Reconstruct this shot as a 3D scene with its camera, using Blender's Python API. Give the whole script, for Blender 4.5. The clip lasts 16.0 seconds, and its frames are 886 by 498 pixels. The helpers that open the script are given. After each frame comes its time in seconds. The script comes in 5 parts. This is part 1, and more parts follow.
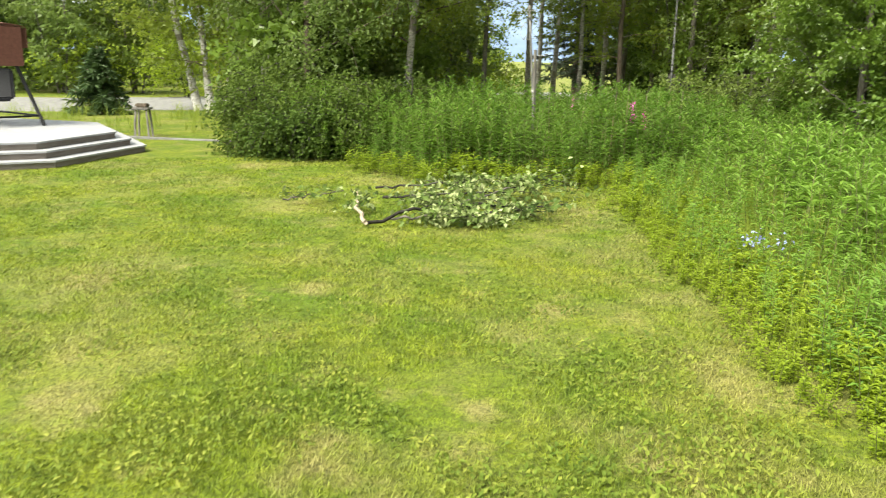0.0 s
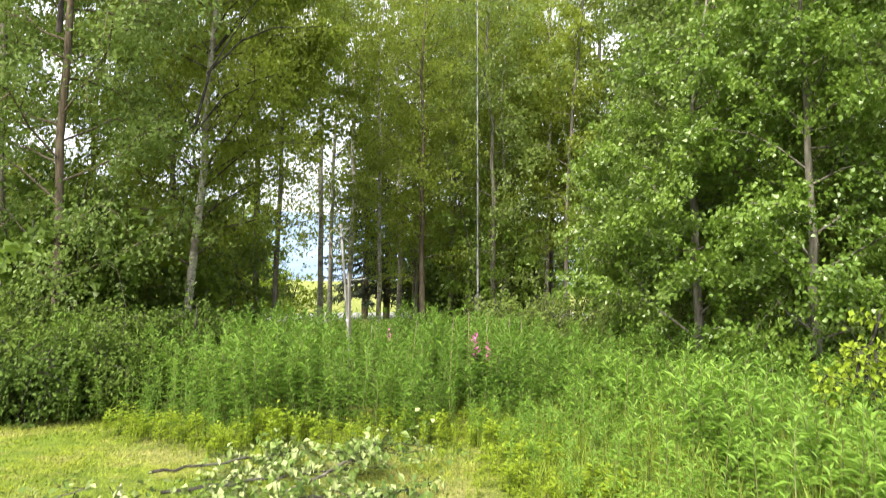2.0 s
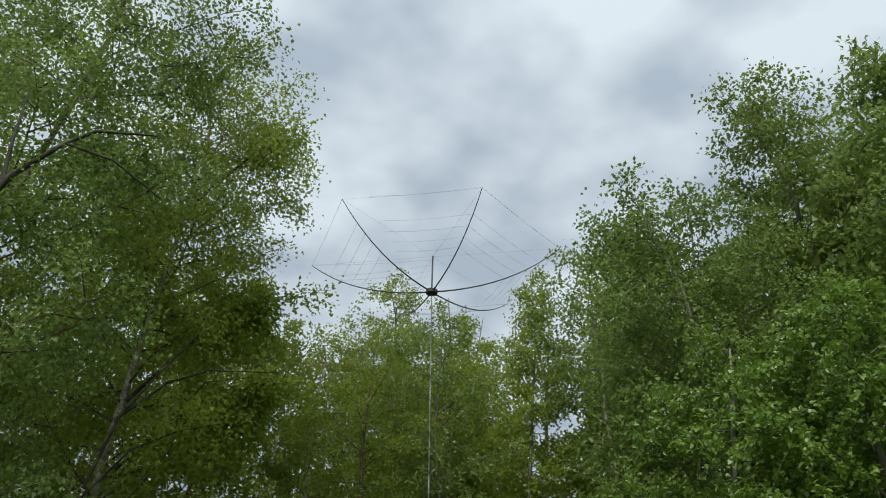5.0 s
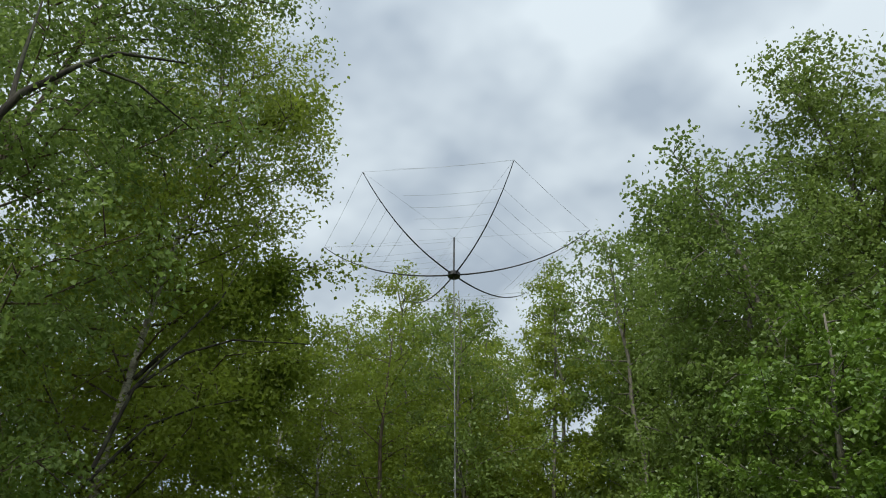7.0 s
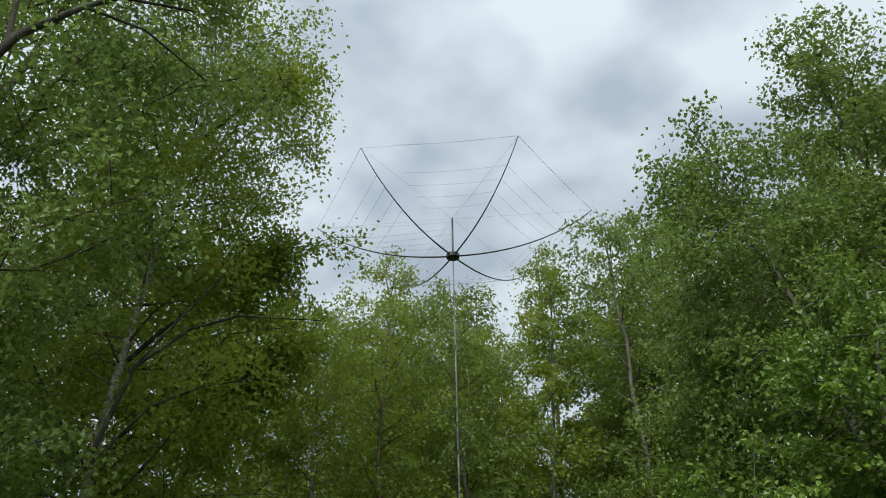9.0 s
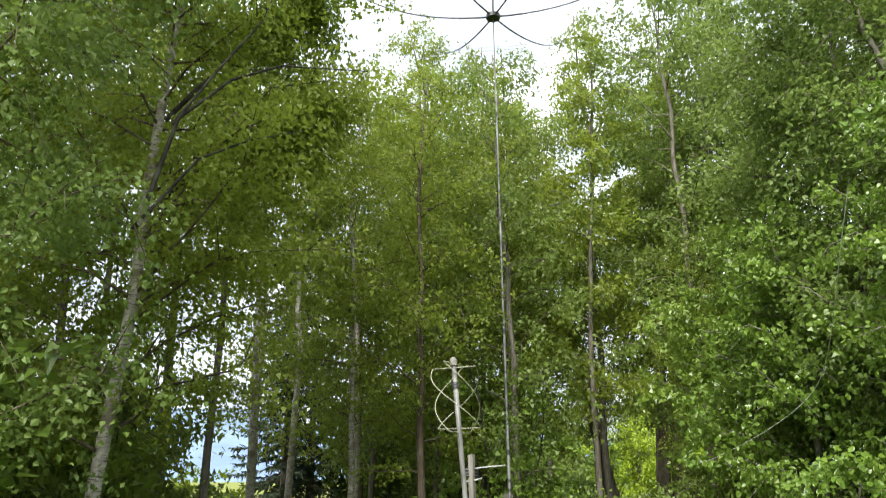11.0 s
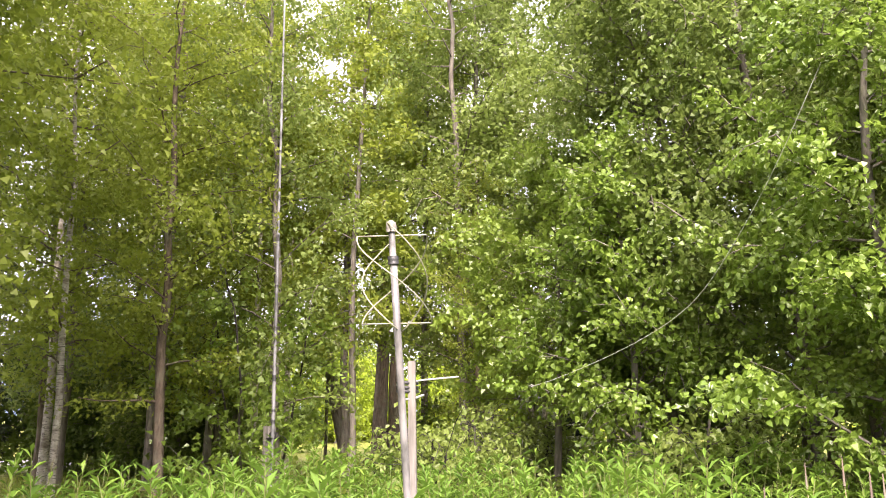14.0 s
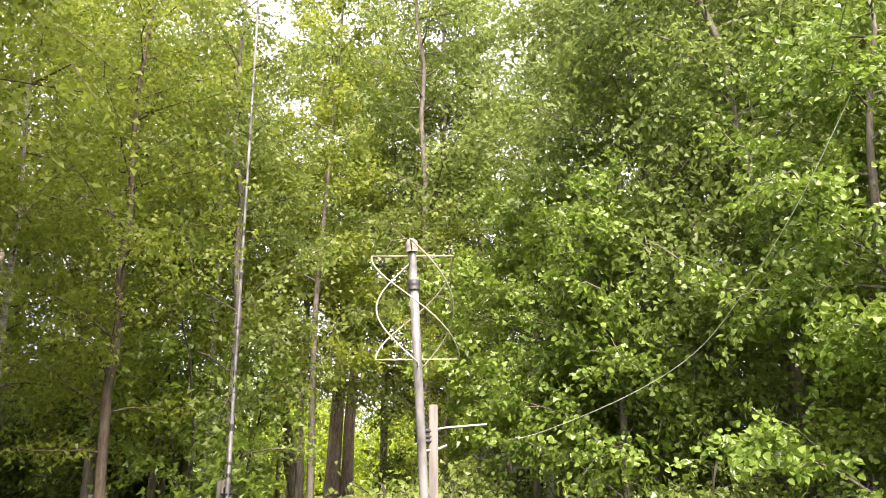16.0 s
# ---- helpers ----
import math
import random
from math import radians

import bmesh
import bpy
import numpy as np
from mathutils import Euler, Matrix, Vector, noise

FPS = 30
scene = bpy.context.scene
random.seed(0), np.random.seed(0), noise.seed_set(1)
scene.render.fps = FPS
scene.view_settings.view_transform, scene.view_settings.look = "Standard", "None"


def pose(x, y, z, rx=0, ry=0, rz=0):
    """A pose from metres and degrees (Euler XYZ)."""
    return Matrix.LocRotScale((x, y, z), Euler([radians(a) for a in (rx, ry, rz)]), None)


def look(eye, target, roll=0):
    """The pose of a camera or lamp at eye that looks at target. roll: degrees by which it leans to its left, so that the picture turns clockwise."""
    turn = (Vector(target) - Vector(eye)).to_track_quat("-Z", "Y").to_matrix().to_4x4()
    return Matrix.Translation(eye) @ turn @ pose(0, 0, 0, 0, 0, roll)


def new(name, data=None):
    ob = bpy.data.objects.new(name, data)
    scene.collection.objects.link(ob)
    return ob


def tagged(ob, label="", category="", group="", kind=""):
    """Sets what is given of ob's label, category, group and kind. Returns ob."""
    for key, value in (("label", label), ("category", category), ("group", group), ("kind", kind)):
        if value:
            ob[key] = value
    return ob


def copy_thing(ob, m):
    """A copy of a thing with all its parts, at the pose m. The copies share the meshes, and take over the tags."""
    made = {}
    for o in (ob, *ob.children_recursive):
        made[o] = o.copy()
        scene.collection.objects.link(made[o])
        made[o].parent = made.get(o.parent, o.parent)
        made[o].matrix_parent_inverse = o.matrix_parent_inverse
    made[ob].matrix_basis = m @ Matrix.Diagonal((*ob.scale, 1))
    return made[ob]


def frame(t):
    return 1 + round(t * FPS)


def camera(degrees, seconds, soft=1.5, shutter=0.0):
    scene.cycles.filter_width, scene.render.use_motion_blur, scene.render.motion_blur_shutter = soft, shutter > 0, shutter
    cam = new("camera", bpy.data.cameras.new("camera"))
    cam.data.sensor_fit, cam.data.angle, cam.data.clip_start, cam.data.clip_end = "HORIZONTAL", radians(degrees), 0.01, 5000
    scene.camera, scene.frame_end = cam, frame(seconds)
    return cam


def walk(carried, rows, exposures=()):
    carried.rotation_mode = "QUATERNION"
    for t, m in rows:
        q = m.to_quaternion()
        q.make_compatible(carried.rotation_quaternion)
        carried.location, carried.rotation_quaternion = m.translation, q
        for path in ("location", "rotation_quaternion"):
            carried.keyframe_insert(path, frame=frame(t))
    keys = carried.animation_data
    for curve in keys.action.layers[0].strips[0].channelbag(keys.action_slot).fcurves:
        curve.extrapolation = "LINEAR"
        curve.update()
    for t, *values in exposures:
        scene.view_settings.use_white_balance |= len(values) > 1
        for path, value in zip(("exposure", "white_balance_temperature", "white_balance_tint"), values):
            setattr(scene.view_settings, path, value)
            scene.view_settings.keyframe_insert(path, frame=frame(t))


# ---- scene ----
cam = camera(59.9, 16.0, soft=1.0, shutter=0.15)
METRES, EYE, TILT, LEAN, TURN = 12.5, 1.65, 0.0, 0.0, 0.0
ROWS = [
    (0.0, 0.0, 0.0, 0.0, 0.39, -13.88, -1.58),
    (0.5, -0.0098, 0.0471, 0.0011, -7.77, -11.53, -0.7),
    (1.0, -0.0161, 0.0973, 0.0001, -8.85, -10.49, -0.57),
    (1.5, -0.0226, 0.1504, 0.0021, -13.7, -7.45, -0.29),
    (2.0, -0.0261, 0.2016, 0.0073, -16.07, 2.48, -1.0),
    (2.5, -0.032, 0.2491, 0.0141, -19.08, 13.16, -1.49),
    (3.0, -0.0336, 0.2889, 0.0165, -22.31, 22.07, -1.39),
    (3.5, -0.0353, 0.3242, 0.0189, -24.33, 30.11, -1.8),
    (4.0, -0.0406, 0.36, 0.0196, -24.68, 32.28, -1.32),
    (4.5, -0.0414, 0.3968, 0.0174, -23.55, 31.83, -1.16),
    (7.0, -0.0714, 0.5682, 0.0122, -25.01, 32.85, -0.83),
    (7.5, -0.0732, 0.5972, 0.0126, -25.85, 33.1, -0.54),
    (8.0, -0.0803, 0.6195, 0.0159, -26.89, 33.44, -0.07),
    (10.5, -0.1042, 0.6686, 0.0085, -25.19, 23.3, -0.11),
    (11.0, -0.1056, 0.7006, 0.0009, -25.47, 16.78, 0.16),
    (11.5, -0.1164, 0.7362, -0.0045, -28.1, 10.11, 0.58),
    (12.0, -0.1263, 0.7694, -0.0035, -34.19, 6.91, 0.99),
    (12.5, -0.1236, 0.8081, -0.0056, -39.3, 6.16, 0.32),
    (13.0, -0.1269, 0.8447, -0.0065, -45.25, 7.15, 0.31),
    (13.5, -0.126, 0.8811, -0.0061, -47.84, 10.02, 0.8),
    (14.0, -0.1193, 0.915, -0.0056, -49.2, 12.08, 0.82),
    (14.5, -0.1193, 0.9422, -0.0039, -53.02, 13.28, 0.37),
    (15.0, -0.1148, 0.9574, -0.005, -53.59, 14.54, 0.32),
    (15.5, -0.1037, 0.9664, -0.005, -53.07, 15.56, 0.45),
    (16.0, -0.1004, 0.9698, -0.0052, -53.1, 15.85, 0.42),
]
LIGHTNESS = [(0.0, 1.14, 6900, 4), (0.5, 1.2, 7150, 3), (1.0, 1.32, 7100, 3), (2.0, 1.46, 6750, 9), (2.6, 1.4, 6700, 7), (3.1, 1.1, 6600, 6), (3.6, 0.2, 6300, 3), (4.1, -0.25, 6150, 2), (5.0, -0.25, 6150, 2),
             (8.2, -0.22, 6150, 2), (10.3, 0.0, 6200, 1), (10.8, 0.72, 6350, 3), (11.3, 1.55, 6450, 16), (11.8, 1.85, 6600, 22), (12.5, 1.92, 6750, 27), (14.0, 2.07, 6850, 29), (16.0, 2.0, 6900, 27)]
walk(cam, [(t, pose(0, 0, EYE, TILT, LEAN, TURN) @ pose(METRES * x, METRES * y, METRES * z, 90 + pitch, roll, yaw)) for t, x, y, z, yaw, pitch, roll in ROWS],
     exposures=LIGHTNESS)

# ---- sky and sun: a bright overcast sky with broken cloud ----
SUN_UP, SUN_WAY = 48.0, 222.0
world = bpy.data.worlds.new("world")
scene.world = world
world.use_nodes = True
wn = world.node_tree.nodes
wl = world.node_tree.links


def wnode(kind, **values):
    n = wn.new(kind)
    for key, value in values.items():
        n.inputs[key].default_value = value
    return n


sky = wn.new("ShaderNodeTexSky")
sky.sky_type, sky.sun_disc = "NISHITA", False
sky.sun_elevation, sky.sun_rotation = radians(SUN_UP), radians(SUN_WAY)
sky_soft = wn.new("ShaderNodeVectorMath")
sky_soft.operation = "SCALE"
sky_soft.inputs["Scale"].default_value = 0.1
wl.new(sky.outputs[0], sky_soft.inputs[0])
coord = wn.new("ShaderNodeTexCoord")
split = wn.new("ShaderNodeSeparateXYZ")
wl.new(coord.outputs["Generated"], split.inputs[0])
lift = wn.new("ShaderNodeMath")
lift.operation = "MAXIMUM"
wl.new(split.outputs["Z"], lift.inputs[0])
lift.inputs[1].default_value = 0.0
lift2 = wn.new("ShaderNodeMath")
lift2.operation = "ADD"
wl.new(lift.outputs[0], lift2.inputs[0])
lift2.inputs[1].default_value = 0.25
flat = wn.new("ShaderNodeVectorMath")
flat.operation = "DIVIDE"
wl.new(coord.outputs["Generated"], flat.inputs[0])
wl.new(lift2.outputs[0], flat.inputs[1])
cloud = wnode("ShaderNodeTexNoise", Scale=5.0, Detail=3.0, Roughness=0.45)
wl.new(flat.outputs[0], cloud.inputs["Vector"])
cloud_ramp = wn.new("ShaderNodeValToRGB")
cloud_ramp.color_ramp.elements[0].position, cloud_ramp.color_ramp.elements[0].color = 0.37, (0.60, 0.65, 0.75, 1)
cloud_ramp.color_ramp.elements[1].position, cloud_ramp.color_ramp.elements[1].color = 0.63, (1.02, 1.05, 1.11, 1)
wl.new(cloud.outputs["Fac"], cloud_ramp.inputs[0])
cover = wn.new("ShaderNodeMix")
cover.data_type = "RGBA"
cover.inputs["Factor"].default_value = 0.9
wl.new(sky_soft.outputs[0], cover.inputs["A"])
wl.new(cloud_ramp.outputs[0], cover.inputs["B"])
wl.new(cover.outputs["Result"], wn["Background"].inputs["Color"])
# an overcast sky is brighter overhead than at the horizon
dome = wn.new("ShaderNodeMath")
dome.operation = "MULTIPLY_ADD"
wl.new(lift.outputs[0], dome.inputs[0])
dome.inputs[1].default_value, dome.inputs[2].default_value = 0.40, 0.72
wl.new(dome.outputs[0], wn["Background"].inputs["Strength"])

sun_data = bpy.data.lights.new("sun", "SUN")
sun_data.energy, sun_data.angle, sun_data.color = 5.0, radians(34), (1.0, 0.95, 0.86)
sun = new("sun", sun_data)
sun.matrix_world = look((40 * math.sin(radians(SUN_WAY)), 40 * math.cos(radians(SUN_WAY)), 40 * math.tan(radians(SUN_UP))), (0, 0, 0))


# ---- materials ----
class Paint:
    """A node material in the making: short names for the nodes that most of them need."""

    def __init__(self, name):
        self.mat = bpy.data.materials.new(name)
        self.mat.use_nodes = True
        self.n, self.l = self.mat.node_tree.nodes, self.mat.node_tree.links
        self.bsdf, self.out = self.n["Principled BSDF"], self.n["Material Output"]

    def node(self, kind, **inputs):
        n = self.n.new(kind)
        for key, value in inputs.items():
            self.put(n, key.replace("_", " "), value)
        return n

    def put(self, n, key, value):
        if isinstance(value, bpy.types.NodeSocket):
            self.l.new(value, n.inputs[key])
        else:
            n.inputs[key].default_value = value

    def place(self, stretch=(1, 1, 1)):
        c = self.node("ShaderNodeTexCoord")
        m = self.node("ShaderNodeMapping", Scale=stretch)
        self.l.new(c.outputs["Object"], m.inputs["Vector"])
        return m.outputs[0]

    def noise(self, scale, detail=3.0, rough=0.55, stretch=(1, 1, 1)):
        return self.node("ShaderNodeTexNoise", Vector=self.place(stretch), Scale=scale, Detail=detail, Roughness=rough).outputs["Fac"]

    def ramp(self, fac, *stops):
        r = self.node("ShaderNodeValToRGB", Fac=fac)
        e = r.color_ramp.elements
        while len(e) < len(stops):
            e.new(0.5)
        for k, (pos, col) in enumerate(stops):
            e[k].position, e[k].color = pos, (*col, 1)
        return r.outputs[0]

    def mix(self, fac, a, b, blend="MIX"):
        m = self.node("ShaderNodeMix")
        m.data_type, m.blend_type = "RGBA", blend
        for key, value in (("Factor", fac), ("A", a), ("B", b)):
            self.put(m, key, (*value, 1) if isinstance(value, tuple) else value)
        return m.outputs["Result"]

    def bump(self, height, strength=0.4, distance=0.02):
        self.put(self.bsdf, "Normal", self.node("ShaderNodeBump", Height=height, Strength=strength, Distance=distance).outputs[0])

    def done(self, colour, rough=0.8, metal=0.0, spec=0.4):
        for key, value in (("Base Color", (*colour, 1) if isinstance(colour, tuple) else colour), ("Roughness", rough), ("Metallic", metal), ("Specular IOR Level", spec)):
            self.put(self.bsdf, key, value)
        return self.mat


def leaf_paint(name, dark, mid, light, glow=0.35, rough=0.45, patch=0.5, vary=1.0, gloss=0.35):
    p = Paint(name)
    island = p.node("ShaderNodeNewGeometry").outputs["Random Per Island"]
    spray = p.noise(2.6, 3, 0.6)
    pick = p.node("ShaderNodeMath", Value=island)
    pick.operation = "MULTIPLY_ADD"
    p.put(pick, 1, 0.55)
    p.put(pick, 2, p.node("ShaderNodeMapRange", Value=spray, From_Min=0.3, From_Max=0.7, To_Min=0.0, To_Max=0.45).outputs[0])
    col = p.ramp(pick.outputs[0], (0.0, dark), (0.5, mid), (1.0, light))
    col = p.mix(p.ramp(p.noise(patch, 2), (0.35, (0, 0, 0)), (0.65, (0.5 * vary, 0.5 * vary, 0.5 * vary))), col, light)
    tone = p.node("ShaderNodeObjectInfo").outputs["Random"]
    col = p.mix(p.ramp(tone, (0.0, (0.0, 0.0, 0.0)), (1.0, (0.45 * vary, 0.45 * vary, 0.45 * vary))), col, p.mix(0.35, light, (0.20, 0.20, 0.02)))
    p.done(col, rough, spec=gloss)
    t = p.node("ShaderNodeBsdfTranslucent", Color=p.mix(0.4, col, light))
    m = p.node("ShaderNodeMixShader", Fac=glow)
    p.l.new(p.bsdf.outputs[0], m.inputs[1])
    p.l.new(t.outputs[0], m.inputs[2])
    p.l.new(m.outputs[0], p.out.inputs["Surface"])
    return p.mat


def lawn_colour(p, green_a, green_b, dry):
    """Mown grass: two greens, and dry straw-coloured patches that lie at the same places on soil and blades."""
    col = p.mix(p.ramp(p.noise(0.9, 3), (0.35, (0, 0, 0)), (0.65, (1, 1, 1))), green_a, green_b)
    col = p.mix(p.ramp(p.noise(7.5, 4, 0.65), (0.38, (0.55, 0.55, 0.55)), (0.58, (0, 0, 0))), col, (0.06, 0.11, 0.010))
    col = p.mix(p.ramp(p.noise(0.62, 4, 0.6), (0.49, (0, 0, 0)), (0.66, (0.45, 0.45, 0.45))), col, dry)
    col = p.mix(p.ramp(p.noise(2.6, 4, 0.65), (0.54, (0, 0, 0)), (0.70, (0.5, 0.5, 0.5))), col, dry)
    # bare, straw-coloured spots with ragged edges
    place = p.node("ShaderNodeVectorMath", Vector=p.place())
    place.operation = "MULTIPLY"
    p.put(place, 1, (1.0, 0.8, 0.0))
    ragged = p.noise(6.0, 3)
    for x, y, size in ((0.78, 5.03, 0.42), (0.18, 3.42, 0.3), (-2.6, 5.4, 0.55), (1.55, 3.9, 0.4), (-0.95, 5.4, 0.5), (-3.1, 12.2, 0.7), (-1.8, 3.4, 0.45), (0.95, 3.0, 0.5), (-0.5, 2.9, 0.5)):
        gap = p.node("ShaderNodeVectorMath", Vector=place.outputs[0])
        gap.operation = "DISTANCE"
        p.put(gap, 1, (x, y * 0.8, 0.0))
        edge = p.node("ShaderNodeMath", Value=gap.outputs["Value"])
        edge.operation = "MULTIPLY_ADD"
        p.put(edge, 1, 1.0 / size)
        p.put(edge, 2, ragged)
        col = p.mix(p.ramp(edge.outputs[0], (0.55, (0.7, 0.7, 0.7)), (1.0, (0.0, 0.0, 0.0))), col, dry)
    # the strip along the weeds is trodden and drier
    at = p.node("ShaderNodeSeparateXYZ", Vector=p.place()).outputs["X"]
    strip = p.node("ShaderNodeMapRange", Value=at, From_Min=0.1, From_Max=1.5).outputs[0]
    worn = p.node("ShaderNodeMath", Value=strip)
    worn.operation = "MULTIPLY"
    p.put(worn, 1, p.ramp(p.noise(1.7, 5, 0.7), (0.42, (0, 0, 0)), (0.66, (0.55, 0.55, 0.55))))
    return p.mix(worn.outputs[0], col, dry)


def soil_paint():
    p = Paint("mown_lawn")
    col = lawn_colour(p, (0.13, 0.20, 0.014), (0.23, 0.275, 0.02), (0.36, 0.31, 0.12))
    col = p.mix(p.ramp(p.noise(55, 3, 0.7), (0.32, (0.15, 0.15, 0.15)), (0.62, (1, 1, 1))), (0.05, 0.055, 0.014), col)
    p.bump(p.noise(60, 4, 0.7), 0.8, 0.03)
    return p.done(col, 0.9, spec=0.2)


def blade_paint():
    p = Paint("grass_blade")
    island = p.node("ShaderNodeNewGeometry").outputs["Random Per Island"]
    col = lawn_colour(p, (0.165, 0.26, 0.016), (0.29, 0.345, 0.025), (0.40, 0.35, 0.13))
    col = p.mix(p.ramp(island, (0.0, (0.4, 0.4, 0.4)), (1.0, (1.4, 1.35, 1.25))), (0, 0, 0), col)
    p.done(col, 0.6, spec=0.3)
    t = p.node("ShaderNodeBsdfTranslucent", Color=col)
    m = p.node("ShaderNodeMixShader", Fac=0.3)
    p.l.new(p.bsdf.outputs[0], m.inputs[1])
    p.l.new(t.outputs[0], m.inputs[2])
    p.l.new(m.outputs[0], p.out.inputs["Surface"])
    return p.mat


def birch_paint(name="birch_bark", dim=(0.25, 0.23, 0.19), pale=(0.46, 0.43, 0.37)):
    p = Paint(name)
    marks = p.noise(9, 4, 0.6, (1, 1, 6))
    scars = p.noise(2.2, 3, 0.6, (1, 1, 1.6))
    col = p.ramp(p.noise(14, 3), (0.3, dim), (0.7, pale))
    col = p.mix(p.ramp(marks, (0.55, (0, 0, 0)), (0.62, (0.85, 0.85, 0.85))), col, (0.06, 0.05, 0.04))
    col = p.mix(p.ramp(scars, (0.52, (0, 0, 0)), (0.60, (0.8, 0.8, 0.8))), col, (0.13, 0.105, 0.08))
    p.bump(marks, 0.5, 0.02)
    return p.done(col, 0.8)


def bark_paint(name, dark, light):
    p = Paint(name)
    ridges = p.noise(16, 5, 0.65, (1, 1, 0.22))
    col = p.ramp(ridges, (0.3, dark), (0.7, light))
    col = p.mix(p.ramp(p.noise(3, 3), (0.5, (0, 0, 0)), (0.75, (0.6, 0.6, 0.6))), col, (0.16, 0.17, 0.12))
    p.bump(ridges, 0.8, 0.03)
    return p.done(col, 0.9, spec=0.2)


def plain_paint(name, a, b, scale=12, rough=0.6, metal=0.0, stretch=(1, 1, 1), bump=0.2):
    p = Paint(name)
    f = p.noise(scale, 4, 0.6, stretch)
    p.bump(f, bump, 0.01)
    return p.done(p.ramp(f, (0.3, a), (0.7, b)), rough, metal)


SOIL, BLADE = soil_paint(), blade_paint()
LEAF_BIRCH = leaf_paint("birch_leaf", (0.098, 0.148, 0.018), (0.165, 0.232, 0.028), (0.25, 0.31, 0.042), 0.55)
LEAF_ALDER = leaf_paint("alder_leaf", (0.07, 0.122, 0.026), (0.122, 0.19, 0.04), (0.21, 0.28, 0.064), 0.52)
LEAF_MAPLE = leaf_paint("bush_leaf", (0.062, 0.125, 0.014), (0.11, 0.195, 0.024), (0.20, 0.295, 0.045), 0.45, 0.35, 0.5, 0.8, 0.6)
LEAF_SHRUB = leaf_paint("shrub_leaf", (0.03, 0.062, 0.010), (0.056, 0.10, 0.015), (0.10, 0.155, 0.028), 0.32, 0.5, 0.5, 1.0, 0.15)
LEAF_WEED = leaf_paint("fireweed_leaf", (0.04, 0.13, 0.024), (0.10, 0.23, 0.034), (0.22, 0.36, 0.05), 0.45, 0.5, 0.5, 1.0, 0.25)
LEAF_FIREWEED = leaf_paint("tall_fireweed_leaf", (0.024, 0.088, 0.016), (0.066, 0.17, 0.026), (0.19, 0.31, 0.042), 0.45, 0.55, 0.5, 0.6, 0.2)
LEAF_FERN = leaf_paint("undergrowth_leaf", (0.13, 0.21, 0.010), (0.20, 0.29, 0.018), (0.28, 0.37, 0.03), 0.42, 0.5, 0.5, 1.0, 0.25)
LEAF_GRASS = leaf_paint("tall_grass_leaf", (0.12, 0.20, 0.018), (0.19, 0.28, 0.03), (0.29, 0.35, 0.06), 0.4, 0.55, 0.5, 1.0, 0.25)
LEAF_CLOVER = leaf_paint("clover_leaf", (0.045, 0.095, 0.014), (0.13, 0.19, 0.022), (0.31, 0.32, 0.06), 0.3, 0.7, 0.8, 0.4, 0.2)
LEAF_CUT = leaf_paint("cut_branch_leaf", (0.022, 0.05, 0.008), (0.10, 0.155, 0.03), (0.52, 0.56, 0.28), 0.2, 0.6, 0.5, 0.0, 0.15)
NEEDLE = leaf_paint("spruce_needle", (0.018, 0.035, 0.016), (0.03, 0.052, 0.024), (0.05, 0.075, 0.035), 0.15, 0.6, 0.5, 0.2)
YOUNG_NEEDLE = leaf_paint("young_spruce_needle", (0.025, 0.05, 0.016), (0.048, 0.088, 0.026), (0.08, 0.13, 0.04), 0.2, 0.6, 0.5, 0.2)
BIRCH, GREY_BARK = birch_paint(), bark_paint("grey_bark", (0.06, 0.052, 0.042), (0.20, 0.18, 0.15))
WHITE_BIRCH = birch_paint("white_birch_bark", (0.34, 0.33, 0.30), (0.58, 0.56, 0.52))
BROWN_BARK = bark_paint("brown_bark", (0.045, 0.035, 0.027), (0.17, 0.13, 0.095))
# a darker tone than the brown bark, for bare limbs, shrubs and cut branches
DARK_BARK = bark_paint("very_dark_bark", (0.012, 0.011, 0.009), (0.05, 0.043, 0.035))
PALE_WOOD = bark_paint("peeled_wood", (0.28, 0.22, 0.15), (0.48, 0.40, 0.30))
STEM = plain_paint("weed_stem", (0.07, 0.11, 0.025), (0.14, 0.13, 0.045))
DRY_STEM = plain_paint("dry_stem", (0.13, 0.10, 0.05), (0.24, 0.19, 0.10))
WHITE_PIPE = plain_paint("weathered_plastic_pipe", (0.04, 0.04, 0.036), (0.21, 0.205, 0.195), 12, 0.45, 0, (1, 1, 0.4))
GREY_WOOD = plain_paint("weathered_timber", (0.085, 0.078, 0.068), (0.21, 0.195, 0.17), 22, 0.85, 0, (1, 1, 0.12), 0.5)
CREAM_TUBE = plain_paint("cream_flexible_tube", (0.18, 0.175, 0.125), (0.32, 0.31, 0.23), 20, 0.5)
BLACK_TAPE = plain_paint("black_tape", (0.012, 0.012, 0.012), (0.03, 0.03, 0.03), 30, 0.5)
ALUMINIUM = plain_paint("dull_aluminium", (0.03, 0.032, 0.03), (0.19, 0.195, 0.19), 5, 0.6, 0.2, (1, 1, 0.6), 0.05)
DARK_ROD = plain_paint("black_fibreglass", (0.012, 0.012, 0.014), (0.025, 0.025, 0.028), 30, 0.4)
WIRE = plain_paint("grey_wire", (0.25, 0.26, 0.27), (0.36, 0.37, 0.38), 30, 0.5)
PALE_ROD = plain_paint("pale_plastic_rod", (0.26, 0.26, 0.25), (0.38, 0.38, 0.37), 20, 0.5)
ROPE = plain_paint("white_rope", (0.32, 0.33, 0.27), (0.46, 0.47, 0.40), 60, 0.8)
